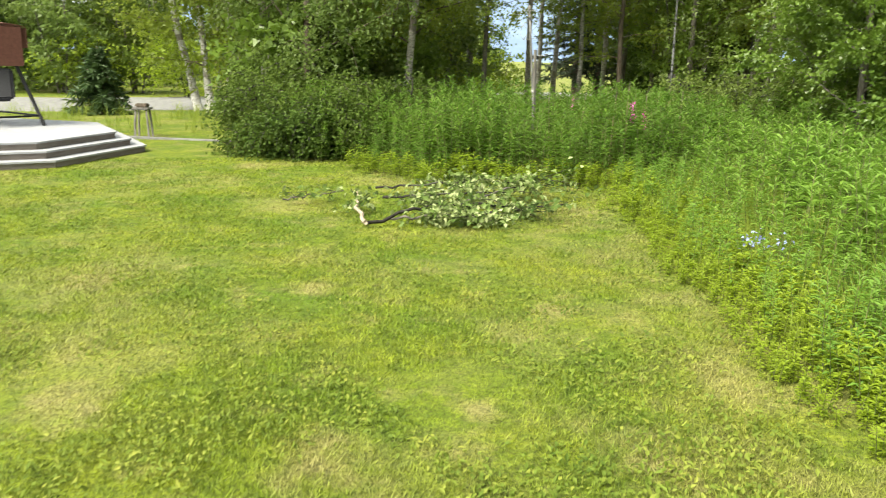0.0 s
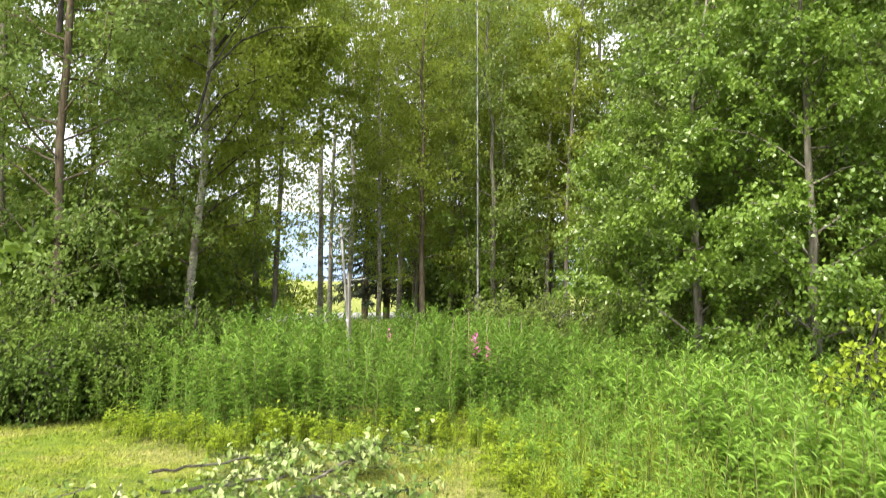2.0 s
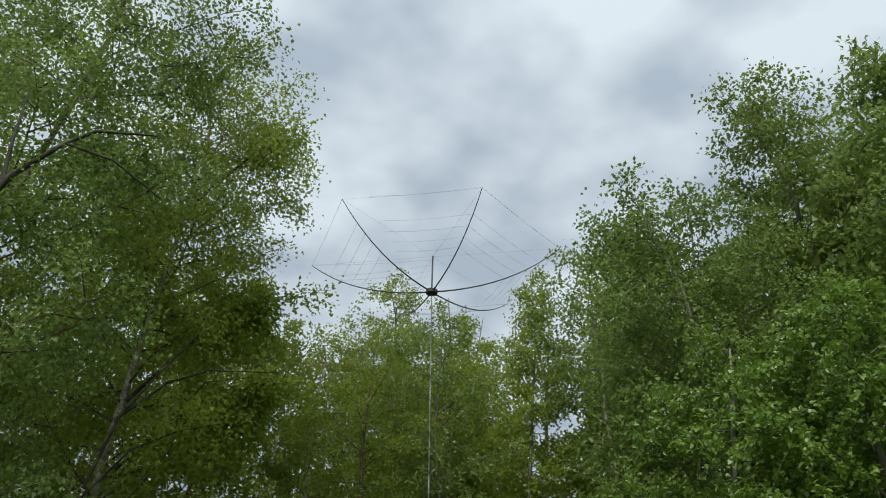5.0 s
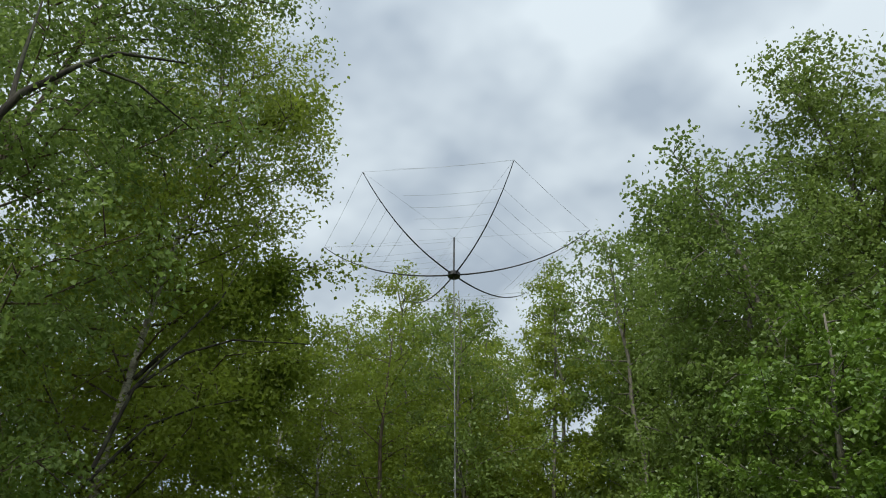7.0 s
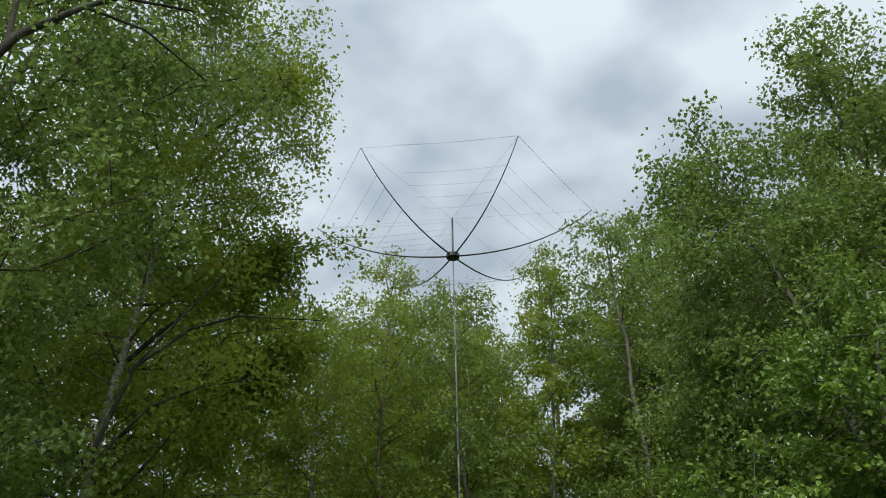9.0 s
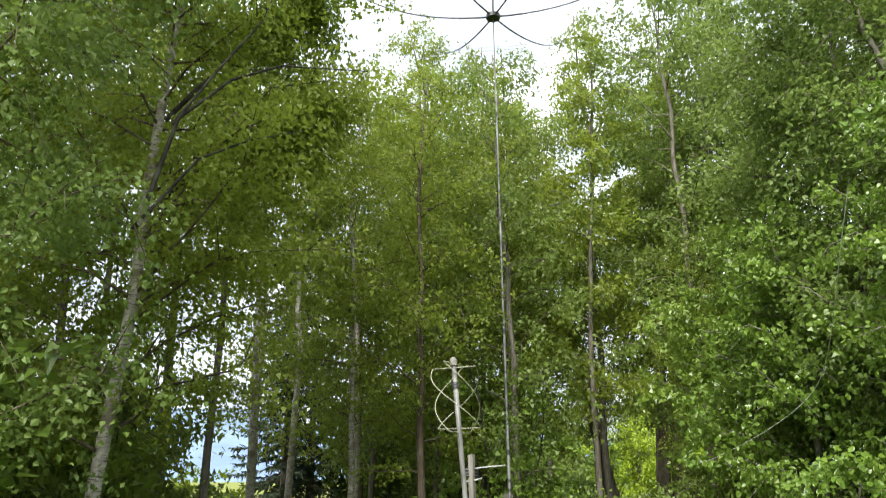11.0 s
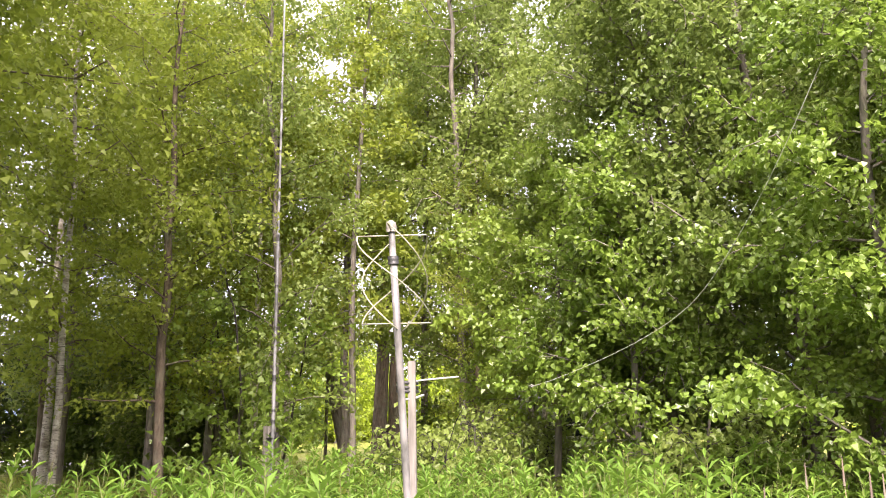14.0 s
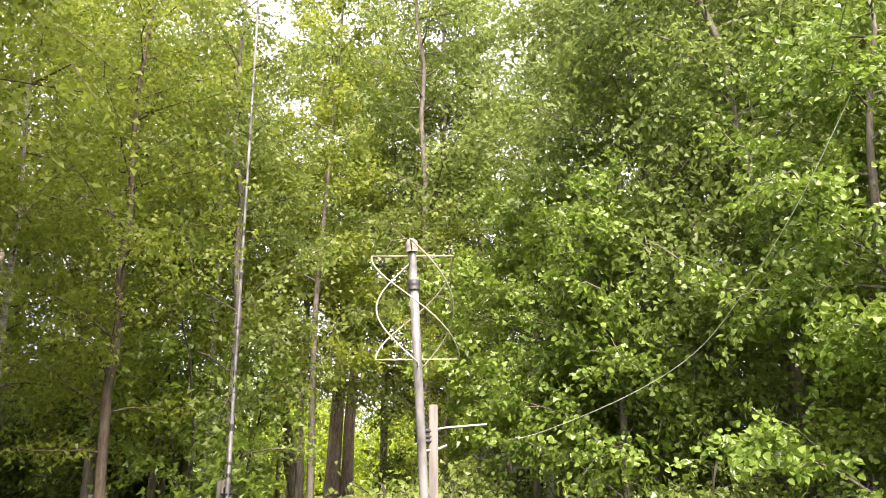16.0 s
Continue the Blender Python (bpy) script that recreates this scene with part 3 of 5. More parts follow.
# name, x, y, seed, height, radius, crown start, trunk radius, leaves, leaf, lean, limbs, form, bark, leaf paint, label
TREES = [
    ("birch_tree", -1.1, 19.3, 11, 15.1, 3.15, 0.12, 0.095, 42000, 0.09, (0.085, 0.0), 84, "full", BIRCH, LEAF_BIRCH, "leaning birch with a pale trunk and broad crown"),
    # the next two birches wear the darker alder leaf colour in place of shade
    ("birch_tree", -3.0, 16.6, 12, 14.9, 3.1, 0.06, 0.072, 54000, 0.078, (0.01, -0.02), 56, "oval", BROWN_BARK, LEAF_ALDER, "tall birch with long dark bare limbs"),
    ("birch_tree", -4.5, 19.6, 13, 16.0, 3.2, 0.06, 0.11, 20000, 0.12, (-0.01, 0.0), 30, "oval", GREY_BARK, LEAF_ALDER, BIRCH_LABEL),
    ("birch_tree", -1.6, 24.0, 14, 14.5, 2.6, 0.14, 0.09, 9000, 0.14, (0.02, 0.0), 26, "oval", GREY_BARK, LEAF_BIRCH, BIRCH_LABEL),
    ("alder_tree", 9.2, 16.4, 21, 11.6, 2.5, 0.10, 0.10, 26000, 0.095, (0.0, 0.0), 40, "oval", GREY_BARK, LEAF_ALDER, "dense dark green tree leafy to the ground"),
    ("alder_tree", 8.75, 14.3, 28, 10.9, 2.5, 0.10, 0.08, 30000, 0.09, (-0.03, 0.0), 46, "oval", GREY_BARK, LEAF_ALDER, "dense dark green tree with a ragged spire"),
    ("alder_tree", 11.7, 14.2, 22, 14.8, 2.6, 0.12, 0.12, 38000, 0.10, (0.0, 0.0), 46, "dome", GREY_BARK, LEAF_ALDER, "tall dense tree with a ragged top"),
    ("alder_tree", 12.6, 12.0, 23, 13.2, 3.2, 0.12, 0.13, 26000, 0.12, (0.0, 0.0), 36, "oval", GREY_BARK, LEAF_ALDER, "tall dense tree with a ragged top"),
    ("maple_bush", 6.8, 12.9, 24, 6.4, 1.9, 0.06, 0.07, 26000, 0.074, (0.0, 0.0), 34, "dome", GREY_BARK, LEAF_MAPLE, "bright green bushy young maple"),
    ("maple_bush", 7.5, 11.2, 25, 6.8, 1.9, 0.06, 0.07, 26000, 0.074, (0.0, 0.0), 34, "dome", GREY_BARK, LEAF_MAPLE, "bright green bushy young maple"),
    ("alder_tree", 9.7, 10.2, 26, 10.4, 2.4, 0.08, 0.10, 20000, 0.11, (0.0, 0.0), 32, "dome", GREY_BARK, LEAF_ALDER, "dense dark green tree leafy to the ground"),
    ("alder_tree", 8.9, 5.6, 54, 10.5, 3.3, 0.30, 0.12, 16000, 0.12, (-0.03, 0.0), 30, "oval", GREY_BARK, LEAF_MAPLE, "tree with branches reaching over the weeds"),
    ("birch_tree", 8.4, 29.3, 31, 16.7, 3.1, 0.14, 0.13, 15000, 0.125, (0.0, 0.0), 54, "dome", GREY_BARK, LEAF_BIRCH, "tall full-crowned birch behind the antenna mast"),
    ("birch_tree", 10.0, 28.9, 50, 15.0, 2.1, 0.20, 0.09, 6500, 0.13, (0.0, 0.0), 34, "dome", GREY_BARK, LEAF_BIRCH, BIRCH_LABEL),
    ("maple_bush", 7.7, 16.1, 27, 5.0, 1.7, 0.2, 0.05, 13000, 0.08, (0.0, 0.0), 36, "dome", GREY_BARK, LEAF_MAPLE, "bright green bushy young maple"),
    ("maple_bush", 8.7, 18.0, 30, 6.0, 2.0, 0.26, 0.06, 16000, 0.095, (0.0, 0.0), 40, "dome", GREY_BARK, LEAF_MAPLE, "spreading young maple under the taller trees"),
    ("maple_bush", 11.8, 17.6, 29, 6.2, 2.3, 0.16, 0.07, 15000, 0.11, (0.0, 0.0), 40, "dome", GREY_BARK, LEAF_MAPLE, "spreading young maple under the taller trees"),
    ("birch_tree", 11.2, 29.8, 44, 15.7, 2.3, 0.20, 0.10, 7000, 0.135, (0.0, 0.0), 28, "oval", GREY_BARK, LEAF_BIRCH, BIRCH_LABEL),
    ("birch_tree", 14.1, 25.6, 46, 15.6, 2.7, 0.15, 0.10, 11000, 0.14, (0.0, 0.0), 34, "dome", GREY_BARK, LEAF_BIRCH, BIRCH_LABEL),
    ("birch_tree", 1.1, 24.2, 45, 12.4, 2.2, 0.40, 0.08, 7000, 0.14, (0.0, 0.0), 26, "dome", GREY_BARK, LEAF_BIRCH, BIRCH_LABEL),
    ("birch_tree", 12.0, 26.4, 32, 16.0, 1.8, 0.22, 0.10, 8500, 0.12, (0.0, 0.0), 34, "dome", GREY_BARK, LEAF_BIRCH, "slender birch with an airy crown"),
    ("birch_tree", 9.4, 23.3, 48, 13.6, 1.6, 0.18, 0.07, 5000, 0.13, (0.0, 0.0), 26, "dome", GREY_BARK, LEAF_BIRCH, "slender birch with an airy crown"),
    ("birch_tree", 14.7, 22.5, 49, 16.6, 2.5, 0.16, 0.09, 9000, 0.13, (0.0, 0.0), 32, "dome", GREY_BARK, LEAF_ALDER, BIRCH_LABEL),
    ("birch_tree", 13.0, 32.5, 33, 16.0, 2.2, 0.25, 0.13, 5000, 0.17, (0.0, 0.0), 26, "oval", GREY_BARK, LEAF_BIRCH, BIRCH_LABEL),
    ("birch_tree", 2.9, 28.5, 34, 14.5, 1.2, 0.50, 0.10, 2600, 0.15, (0.0, 0.0), 24, "oval", BIRCH, LEAF_BIRCH, BIRCH_LABEL),
    ("birch_tree", 3.8, 28.6, 35, 13.5, 1.1, 0.52, 0.09, 2300, 0.15, (0.02, 0.0), 24, "oval", BIRCH, LEAF_BIRCH, BIRCH_LABEL),
    ("birch_tree", 0.8, 28.7, 36, 15.0, 2.2, 0.25, 0.13, 4500, 0.15, (-0.01, 0.0), 24, "oval", GREY_BARK, LEAF_BIRCH, BIRCH_LABEL),
    ("birch_tree", 8.4, 26.9, 37, 12.5, 2.4, 0.15, 0.08, 4000, 0.14, (0.0, 0.0), 24, "oval", GREY_BARK, LEAF_BIRCH, BIRCH_LABEL),
    ("cottonwood_tree", 18.5, 31.7, 38, 18.0, 3.2, 0.20, 0.27, 12000, 0.17, (0.0, 0.0), 28, "oval", BROWN_BARK, LEAF_BIRCH, "thick brown double-trunked tree"),
    ("cottonwood_tree", 18.9, 31.4, 39, 17.0, 2.6, 0.22, 0.22, 8000, 0.17, (0.01, 0.0), 24, "oval", BROWN_BARK, LEAF_BIRCH, "thick brown double-trunked tree"),
    ("birch_tree", 13.9, 28.2, 40, 11.0, 2.4, 0.35, 0.20, 9000, 0.15, (-0.22, 0.10), 22, "oval", GREY_BARK, LEAF_BIRCH, "tree with a thick dark trunk leaning hard"),
    ("birch_tree", 13.5, 23.5, 41, 16.2, 2.6, 0.12, 0.11, 14000, 0.13, (0.0, 0.0), 34, "dome", GREY_BARK, LEAF_ALDER, BIRCH_LABEL),
    ("alder_tree", 14.0, 18.5, 42, 12.5, 2.8, 0.10, 0.13, 16000, 0.13, (0.0, 0.0), 34, "oval", GREY_BARK, LEAF_ALDER, "dense dark green tree leafy to the ground"),
    ("birch_tree", -7.4, 23.3, 51, 12.0, 3.0, 0.08, 0.10, 9000, 0.14, (-0.22, 0.0), 24, "oval", WHITE_BIRCH, LEAF_BIRCH, "white-barked birch in a leaning clump"),
    ("birch_tree", -7.0, 23.1, 52, 12.5, 3.0, 0.08, 0.09, 8000, 0.14, (-0.09, 0.02), 24, "oval", WHITE_BIRCH, LEAF_BIRCH, "white-barked birch in a leaning clump"),
    ("birch_tree", -6.5, 23.4, 53, 12.0, 3.0, 0.08, 0.09, 8000, 0.14, (0.03, 0.0), 24, "oval", WHITE_BIRCH, LEAF_BIRCH, "white-barked birch in a leaning clump"),
]
GROWN = {}
for name, x, y, seed, h, r, low, tr, nl, lf, lean, limbs, form, bark, paint, label in TREES:
    GROWN[seed] = tree(name, x, y, tree_shape(seed, h, r, low, tr, int(nl * (1.7 if y > 17.5 or x > 12 else 1)), lf * (0.86 if y > 17.5 else 1), lean, limbs, form, bare=0.15 if "bare" in label else 0.0, spread=0.07 if "maple" in name else 0.13, weep=0.2 if "maple" in name else 0.45, full="maple" in name and y < 17.5, simple=y > 17.5 or x > 12), bark, paint, label, apart=y < 20)

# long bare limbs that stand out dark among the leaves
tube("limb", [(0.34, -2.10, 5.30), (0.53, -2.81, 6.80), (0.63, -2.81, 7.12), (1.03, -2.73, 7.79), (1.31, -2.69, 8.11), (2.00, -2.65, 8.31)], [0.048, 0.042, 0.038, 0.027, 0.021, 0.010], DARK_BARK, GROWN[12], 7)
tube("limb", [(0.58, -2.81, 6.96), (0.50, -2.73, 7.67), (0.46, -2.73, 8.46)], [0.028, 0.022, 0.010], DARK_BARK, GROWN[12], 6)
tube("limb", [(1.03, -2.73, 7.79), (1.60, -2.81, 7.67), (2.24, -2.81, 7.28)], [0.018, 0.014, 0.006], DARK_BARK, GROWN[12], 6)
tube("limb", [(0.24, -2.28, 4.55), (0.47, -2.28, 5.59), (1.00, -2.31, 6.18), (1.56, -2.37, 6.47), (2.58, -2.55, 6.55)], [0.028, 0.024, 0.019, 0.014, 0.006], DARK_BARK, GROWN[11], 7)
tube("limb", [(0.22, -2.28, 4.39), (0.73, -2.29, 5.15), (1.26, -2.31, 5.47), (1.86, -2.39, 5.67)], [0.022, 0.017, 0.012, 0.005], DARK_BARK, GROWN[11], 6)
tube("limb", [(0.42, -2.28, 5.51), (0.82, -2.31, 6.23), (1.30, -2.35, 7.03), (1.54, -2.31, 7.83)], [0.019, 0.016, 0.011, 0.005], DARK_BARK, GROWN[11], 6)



def leafy_bough(root, points, seed, n, leaf, paint):
    """A long bough with hanging side sprays, as parts of its tree."""
    rng = np.random.default_rng(seed)
    p = np.array(points, float)
    s, t = np.linspace(0, 1, len(p)), np.linspace(0, 1, 12)
    line = np.stack([np.interp(t, s, p[:, c]) for c in range(3)], 1)
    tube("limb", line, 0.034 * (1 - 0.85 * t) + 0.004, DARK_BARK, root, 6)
    starts, ends, twigs = [], [], []
    for k in range(46):
        u = rng.uniform(0.3, 1.0)
        o = np.array([np.interp(u, t, line[:, c]) for c in range(3)])
        e = o + rng.normal(size=3) * [0.5, 0.5, 0.3] - [0, 0, rng.uniform(0.1, 0.6)]
        starts.append(o)
        ends.append(e)
        if k % 2:
            twigs.append(tube_arrays(np.stack([o, (o + e) / 2 + [0, 0, 0.08], e]), [0.008, 0.006, 0.003], 3))
    tagged(hung(new("twig", sheet("twig", *joined(twigs), BROWN_BARK, True)), root), kind="stuff")
    k = rng.integers(0, 46, n)
    a, b = np.array(starts)[k], np.array(ends)[k]
    at = a + (b - a) * rng.uniform(0.1, 1.1, n)[:, None] + rng.normal(size=(n, 3)) * 0.14
    tagged(hung(new("foliage", sheet("foliage", *leaves(rng, at, leaf, leaf * 0.8, 0.7, unit(b - a) * 0.5, 0.3), paint)), root), kind="stuff")


leafy_bough(GROWN[11], [(0.5, 0.0, 6.6), (1.5, -0.3, 8.0), (2.2, -0.5, 8.7), (2.8, -0.6, 8.9)], 91, 4200, 0.085, LEAF_BIRCH)
leafy_bough(GROWN[11], [(0.4, 0.0, 5.2), (1.4, -0.2, 6.4), (2.2, -0.3, 7.0), (2.9, -0.4, 7.2)], 92, 4200, 0.085, LEAF_BIRCH)
leafy_bough(GROWN[11], [(0.9, 0.0, 11.0), (1.7, -0.2, 12.2), (2.2, -0.3, 12.8), (2.6, -0.3, 13.0)], 93, 2200, 0.085, LEAF_BIRCH)

for x, y, h, seed in ((7.3, 38.7, 15.0, 61), (6.2, 38.4, 12.0, 62), (-9.6, 21.6, 1.8, 63)):
    sh = spruce_shape(seed, h, 2.4 if h > 5 else 0.75, 150 if h > 5 else 60)
    tree("spruce_tree", x, y, sh, BROWN_BARK, NEEDLE if h > 5 else YOUNG_NEEDLE, "dark spruce with drooping branches" if h > 5 else "small dense dark spruce beside the road")

# the wood behind: four slim kinds, set out by chance
KINDS = []
for k in range(4):
    sh = tree_shape(70 + k, 12.0, 1.7 + 0.25 * k, 0.12 + 0.05 * (k % 2), 0.065 + 0.010 * k, 12500, 0.096, (0.0, 0.0), 34, "oval", simple=True)
    KINDS.append((sh, (GREY_BARK, BIRCH, GREY_BARK, BROWN_BARK)[k], (LEAF_BIRCH, LEAF_BIRCH, LEAF_ALDER, LEAF_BIRCH)[k]))
FIRST = {}


def wood_tree(k, x, y, h, turn):
    sh, bark, paint = KINDS[k]
    m = pose(x, y, float(ground_z(x, y)), 0, 0, turn) @ Matrix.Diagonal((h / 12, h / 12, h / 12, 1))
    if k not in FIRST:
        FIRST[k] = tree("woodland_tree", x, y, sh, bark, paint, "slim woodland tree with a light leafy crown", "tree", "trees of the wood")
        FIRST[k].matrix_world = m
    else:
        t = copy_thing(FIRST[k], Matrix.Identity(4))
        t.matrix_world = m


def in_view_gap(x, y, low=False):
    """The two openings of the wood: towards the spruces with the hills beyond, and towards the thick twin trunk."""
    way = math.degrees(math.atan2(x + 1.55, y - 10.1))
    if low and 30.0 < way < 66.0 and math.hypot(x + 1.55, y - 10.1) < 45:
        return True
    return 6.0 < way < 21.0 and y < 49 or 40.0 < way < 47.5 and y < 34


wood_rng = random.Random(5)
placed = [(q[1], q[2]) for q in TREES] + [(7.3, 38.7), (6.2, 38.4)]


def scatter_wood(n, x0, x1, y0, y1, apart, low, high, keep):
    done = 0
    for _ in range(n * 40):
        x, y = wood_rng.uniform(x0, x1), wood_rng.uniform(y0, y1)
        if done < n and keep(x, y) and (not in_view_gap(x, y) or wood_rng.random() < 0.06) and min(math.hypot(x - a, y - b) for a, b in placed) > apart:
            placed.append((x, y))
            # under the open sky above the antenna the crowns stay low
            way = math.degrees(math.atan2(x + 0.5, y - 5.0))
            dist = math.hypot(x + 0.5, y - 5.0)
            h = wood_rng.uniform(low, high)
            if 8 < way < 34:
                h = min(h, 1.7 + dist * wood_rng.uniform(0.42, 0.53))
            elif way < 72:
                h = min(h, 1.5 + dist * wood_rng.uniform(0.68, 0.80))
            wood_tree(wood_rng.randrange(4), x, y, h, wood_rng.uniform(0, 360))
            done += 1


off_road = lambda x, y: y < 0.75 * x + 31 or y > 0.75 * x + 47
scatter_wood(15, 3.0, 26.0, 22.0, 36.0, 1.8, 13.0, 17.0, lambda x, y: y < 0.7 * x + 33 and math.hypot(x + 1.5, y - 11) < 25)
scatter_wood(9, 7.0, 22.0, 17.0, 31.0, 1.0, 6.5, 9.5, lambda x, y: math.hypot(x + 1.5, y - 11) < 27 and x > 0.45 * y - 2)
scatter_wood(14, 13.0, 27.0, 8.0, 27.0, 1.6, 13.0, 17.0, lambda x, y: math.hypot(x + 1.5, y - 11) < 25 and not (19 < x < 25 and 21 < y < 28))
scatter_wood(3, -6.0, 1.5, 24.5, 28.5, 1.4, 11.0, 14.0, lambda x, y: y < x + 31 and x > -4.5)
scatter_wood(14, -50.0, 40.0, 52.0, 64.0, 3.0, 9.0, 13.0, lambda x, y: not 3.0 < x < 20.0)
scatter_wood(10, -40.0, -9.0, 31.0, 44.0, 3.0, 9.0, 13.0, lambda x, y: True)


# ---- shrubs at the lawn's edge ----
def shrub(name, x, y, h, r, seed, n, leaf, paint, label):
    far = leaf > 0.1
    return tree(name, x, y, tree_shape(seed, h, r, 0.04, 0.013, n, leaf, (0, 0), 30, "dome", 0.08, 3, 0.5, simple=far), DARK_BARK, paint, label, "shrub")


SHRUBS = [(-3.2, 14.0, 1.2, 0.8, 0.06), (-3.1, 13.5, 1.0, 0.75, 0.06), (-2.4, 13.2, 0.95, 0.8, 0.06), (-1.9, 13.7, 1.15, 0.75, 0.06),
          (-3.0, 14.8, 1.5, 0.9, 0.07), (-2.0, 14.9, 1.4, 0.9, 0.07), (-0.9, 15.6, 1.35, 0.9, 0.07), (-3.6, 15.4, 1.7, 1.0, 0.07)]
for k, (x, y, h, r, lf) in enumerate(SHRUBS):
    shrub("shrub", x, y, h, r, 200 + k, 6500, lf, LEAF_SHRUB, "dull green shrub at the edge of the lawn")
shrub("maple_bush", 6.9, 23.0, 4.2, 1.6, 231, 5200, 0.105, LEAF_MAPLE, "young maple bush behind the antenna mast")
shrub("young_tree", 5.6, 8.8, 1.6, 0.42, 230, 1300, 0.075, LEAF_FERN, "yellow-green sapling standing among the weeds")
for k, (x, y, h, r) in enumerate(((6.4, 14.9, 1.7, 0.85), (5.2, 17.4, 1.5, 1.0), (7.0, 18.0, 1.7, 1.1), (10.6, 20.0, 1.6, 1.3), (13.0, 21.5, 1.5, 1.4))):
    shrub("shrub", x, y, h, r, 240 + k, 3600, 0.08, LEAF_ALDER, "low dark shrub under the trees")
# their sunlit brightness is put into the leaf colour
for k, (x, y, h, r) in enumerate(((-0.6, 27.5, 2.4, 1.5), (1.9, 33, 2.5, 1.6), (-10, 30.5, 3, 2.0), (-14, 31.5, 3, 2.2), (-7.5, 34, 3, 2.0))):
    shrub("shrub", x, y, h, r, 250 + k, 3200, 0.12, LEAF_FERN, "bright sunlit bush beyond the wood")


# undergrowth of the wood: three kinds of bush, set out by chance, and taller ones that close the view beyond the road
BUSHES = []
for k in range(3):
    b = shrub("bush", (-3.6, 21.5, 27.0)[k], (21.4, 40.6, 35.0)[k], 3.0, 1.35, 270 + k, 3000, 0.16, (LEAF_BIRCH, LEAF_MAPLE, LEAF_FERN)[k], "leafy bush growing under the woodland trees")
    tagged(b, group="bushes of the wood")
    BUSHES.append(b)
for k in range(3):
    b = tree("bush", (-20.0, 33.0, 36.0)[k], (38.0, 30.0, 52.0)[k], tree_shape(280 + k, 7.0, 2.9, 0.03, 0.05, 4600, 0.24, (0, 0), 40, "dome", 0.16, 3, 0.45, simple=True), GREY_BARK, (LEAF_ALDER, LEAF_FERN, LEAF_SHRUB)[k], "tall thick bush beyond the road", "shrub", "tall bushes")
    BUSHES.append(b)


def scatter_bushes(n, x0, x1, y0, y1, low, high, keep, tall=(3, 5)):
    done = 0
    for _ in range(n * 40):
        x, y = wood_rng.uniform(x0, x1), wood_rng.uniform(y0, y1)
        if done < n and keep(x, y) and not in_view_gap(x, y, True) and min(math.hypot(x - a, y - b) for a, b in placed) > 0.7:
            placed.append((x, y))
            h = wood_rng.uniform(low, high)
            k, h = (wood_rng.randrange(3), h / 3.0) if h < 3.6 else (wood_rng.choice(tall), h / 7.0)
            t = copy_thing(BUSHES[k], Matrix.Identity(4))
            t.matrix_world = pose(x, y, float(ground_z(x, y)), 0, 0, wood_rng.uniform(0, 360)) @ Matrix.Diagonal((h, h, h, 1))
            done += 1


scatter_bushes(26, 9.0, 30.0, 24.0, 38.0, 2.4, 5.5, lambda x, y: True)
scatter_bushes(16, -5.5, 1.5, 16.5, 28.0, 2.4, 4.4, lambda x, y: y < x + 30 and (y > 20 or x < -2.5) and x > -0.2 * y)
scatter_bushes(14, -34.0, -10.0, 31.0, 44.0, 4.5, 8.0, lambda x, y: True)
for x, y, h in ((16.6, 20.4, 1.6), (14.4, 24.6, 2.2)):
    t = copy_thing(BUSHES[1], Matrix.Identity(4))
    t.matrix_world = pose(x, y, -0.08, 0, 0, 40 * x) @ Matrix.Diagonal((h / 3, h / 3, h / 3, 1))
scatter_bushes(12, 14.0, 28.0, 9.0, 24.0, 2.5, 5.0, lambda x, y: not (19 < x < 25 and 21 < y < 28))
scatter_bushes(44, -46.0, 64.0, 50.0, 60.0, 4.5, 8.5, lambda x, y: not 3.2 < x < 19.0)
# far rows of the brightest leaf paint only, sunlight put into the colour
scatter_bushes(16, 34.0, 64.0, 8.0, 56.0, 5.0, 8.0, lambda x, y: 48 < math.hypot(x + 1.5, y - 10) < 60, (4,))
scatter_bushes(14, 24.0, 54.0, 26.0, 54.0, 4.5, 7.5, lambda x, y: 46 < math.hypot(x + 1.55, y - 10.1) < 54, (4,))


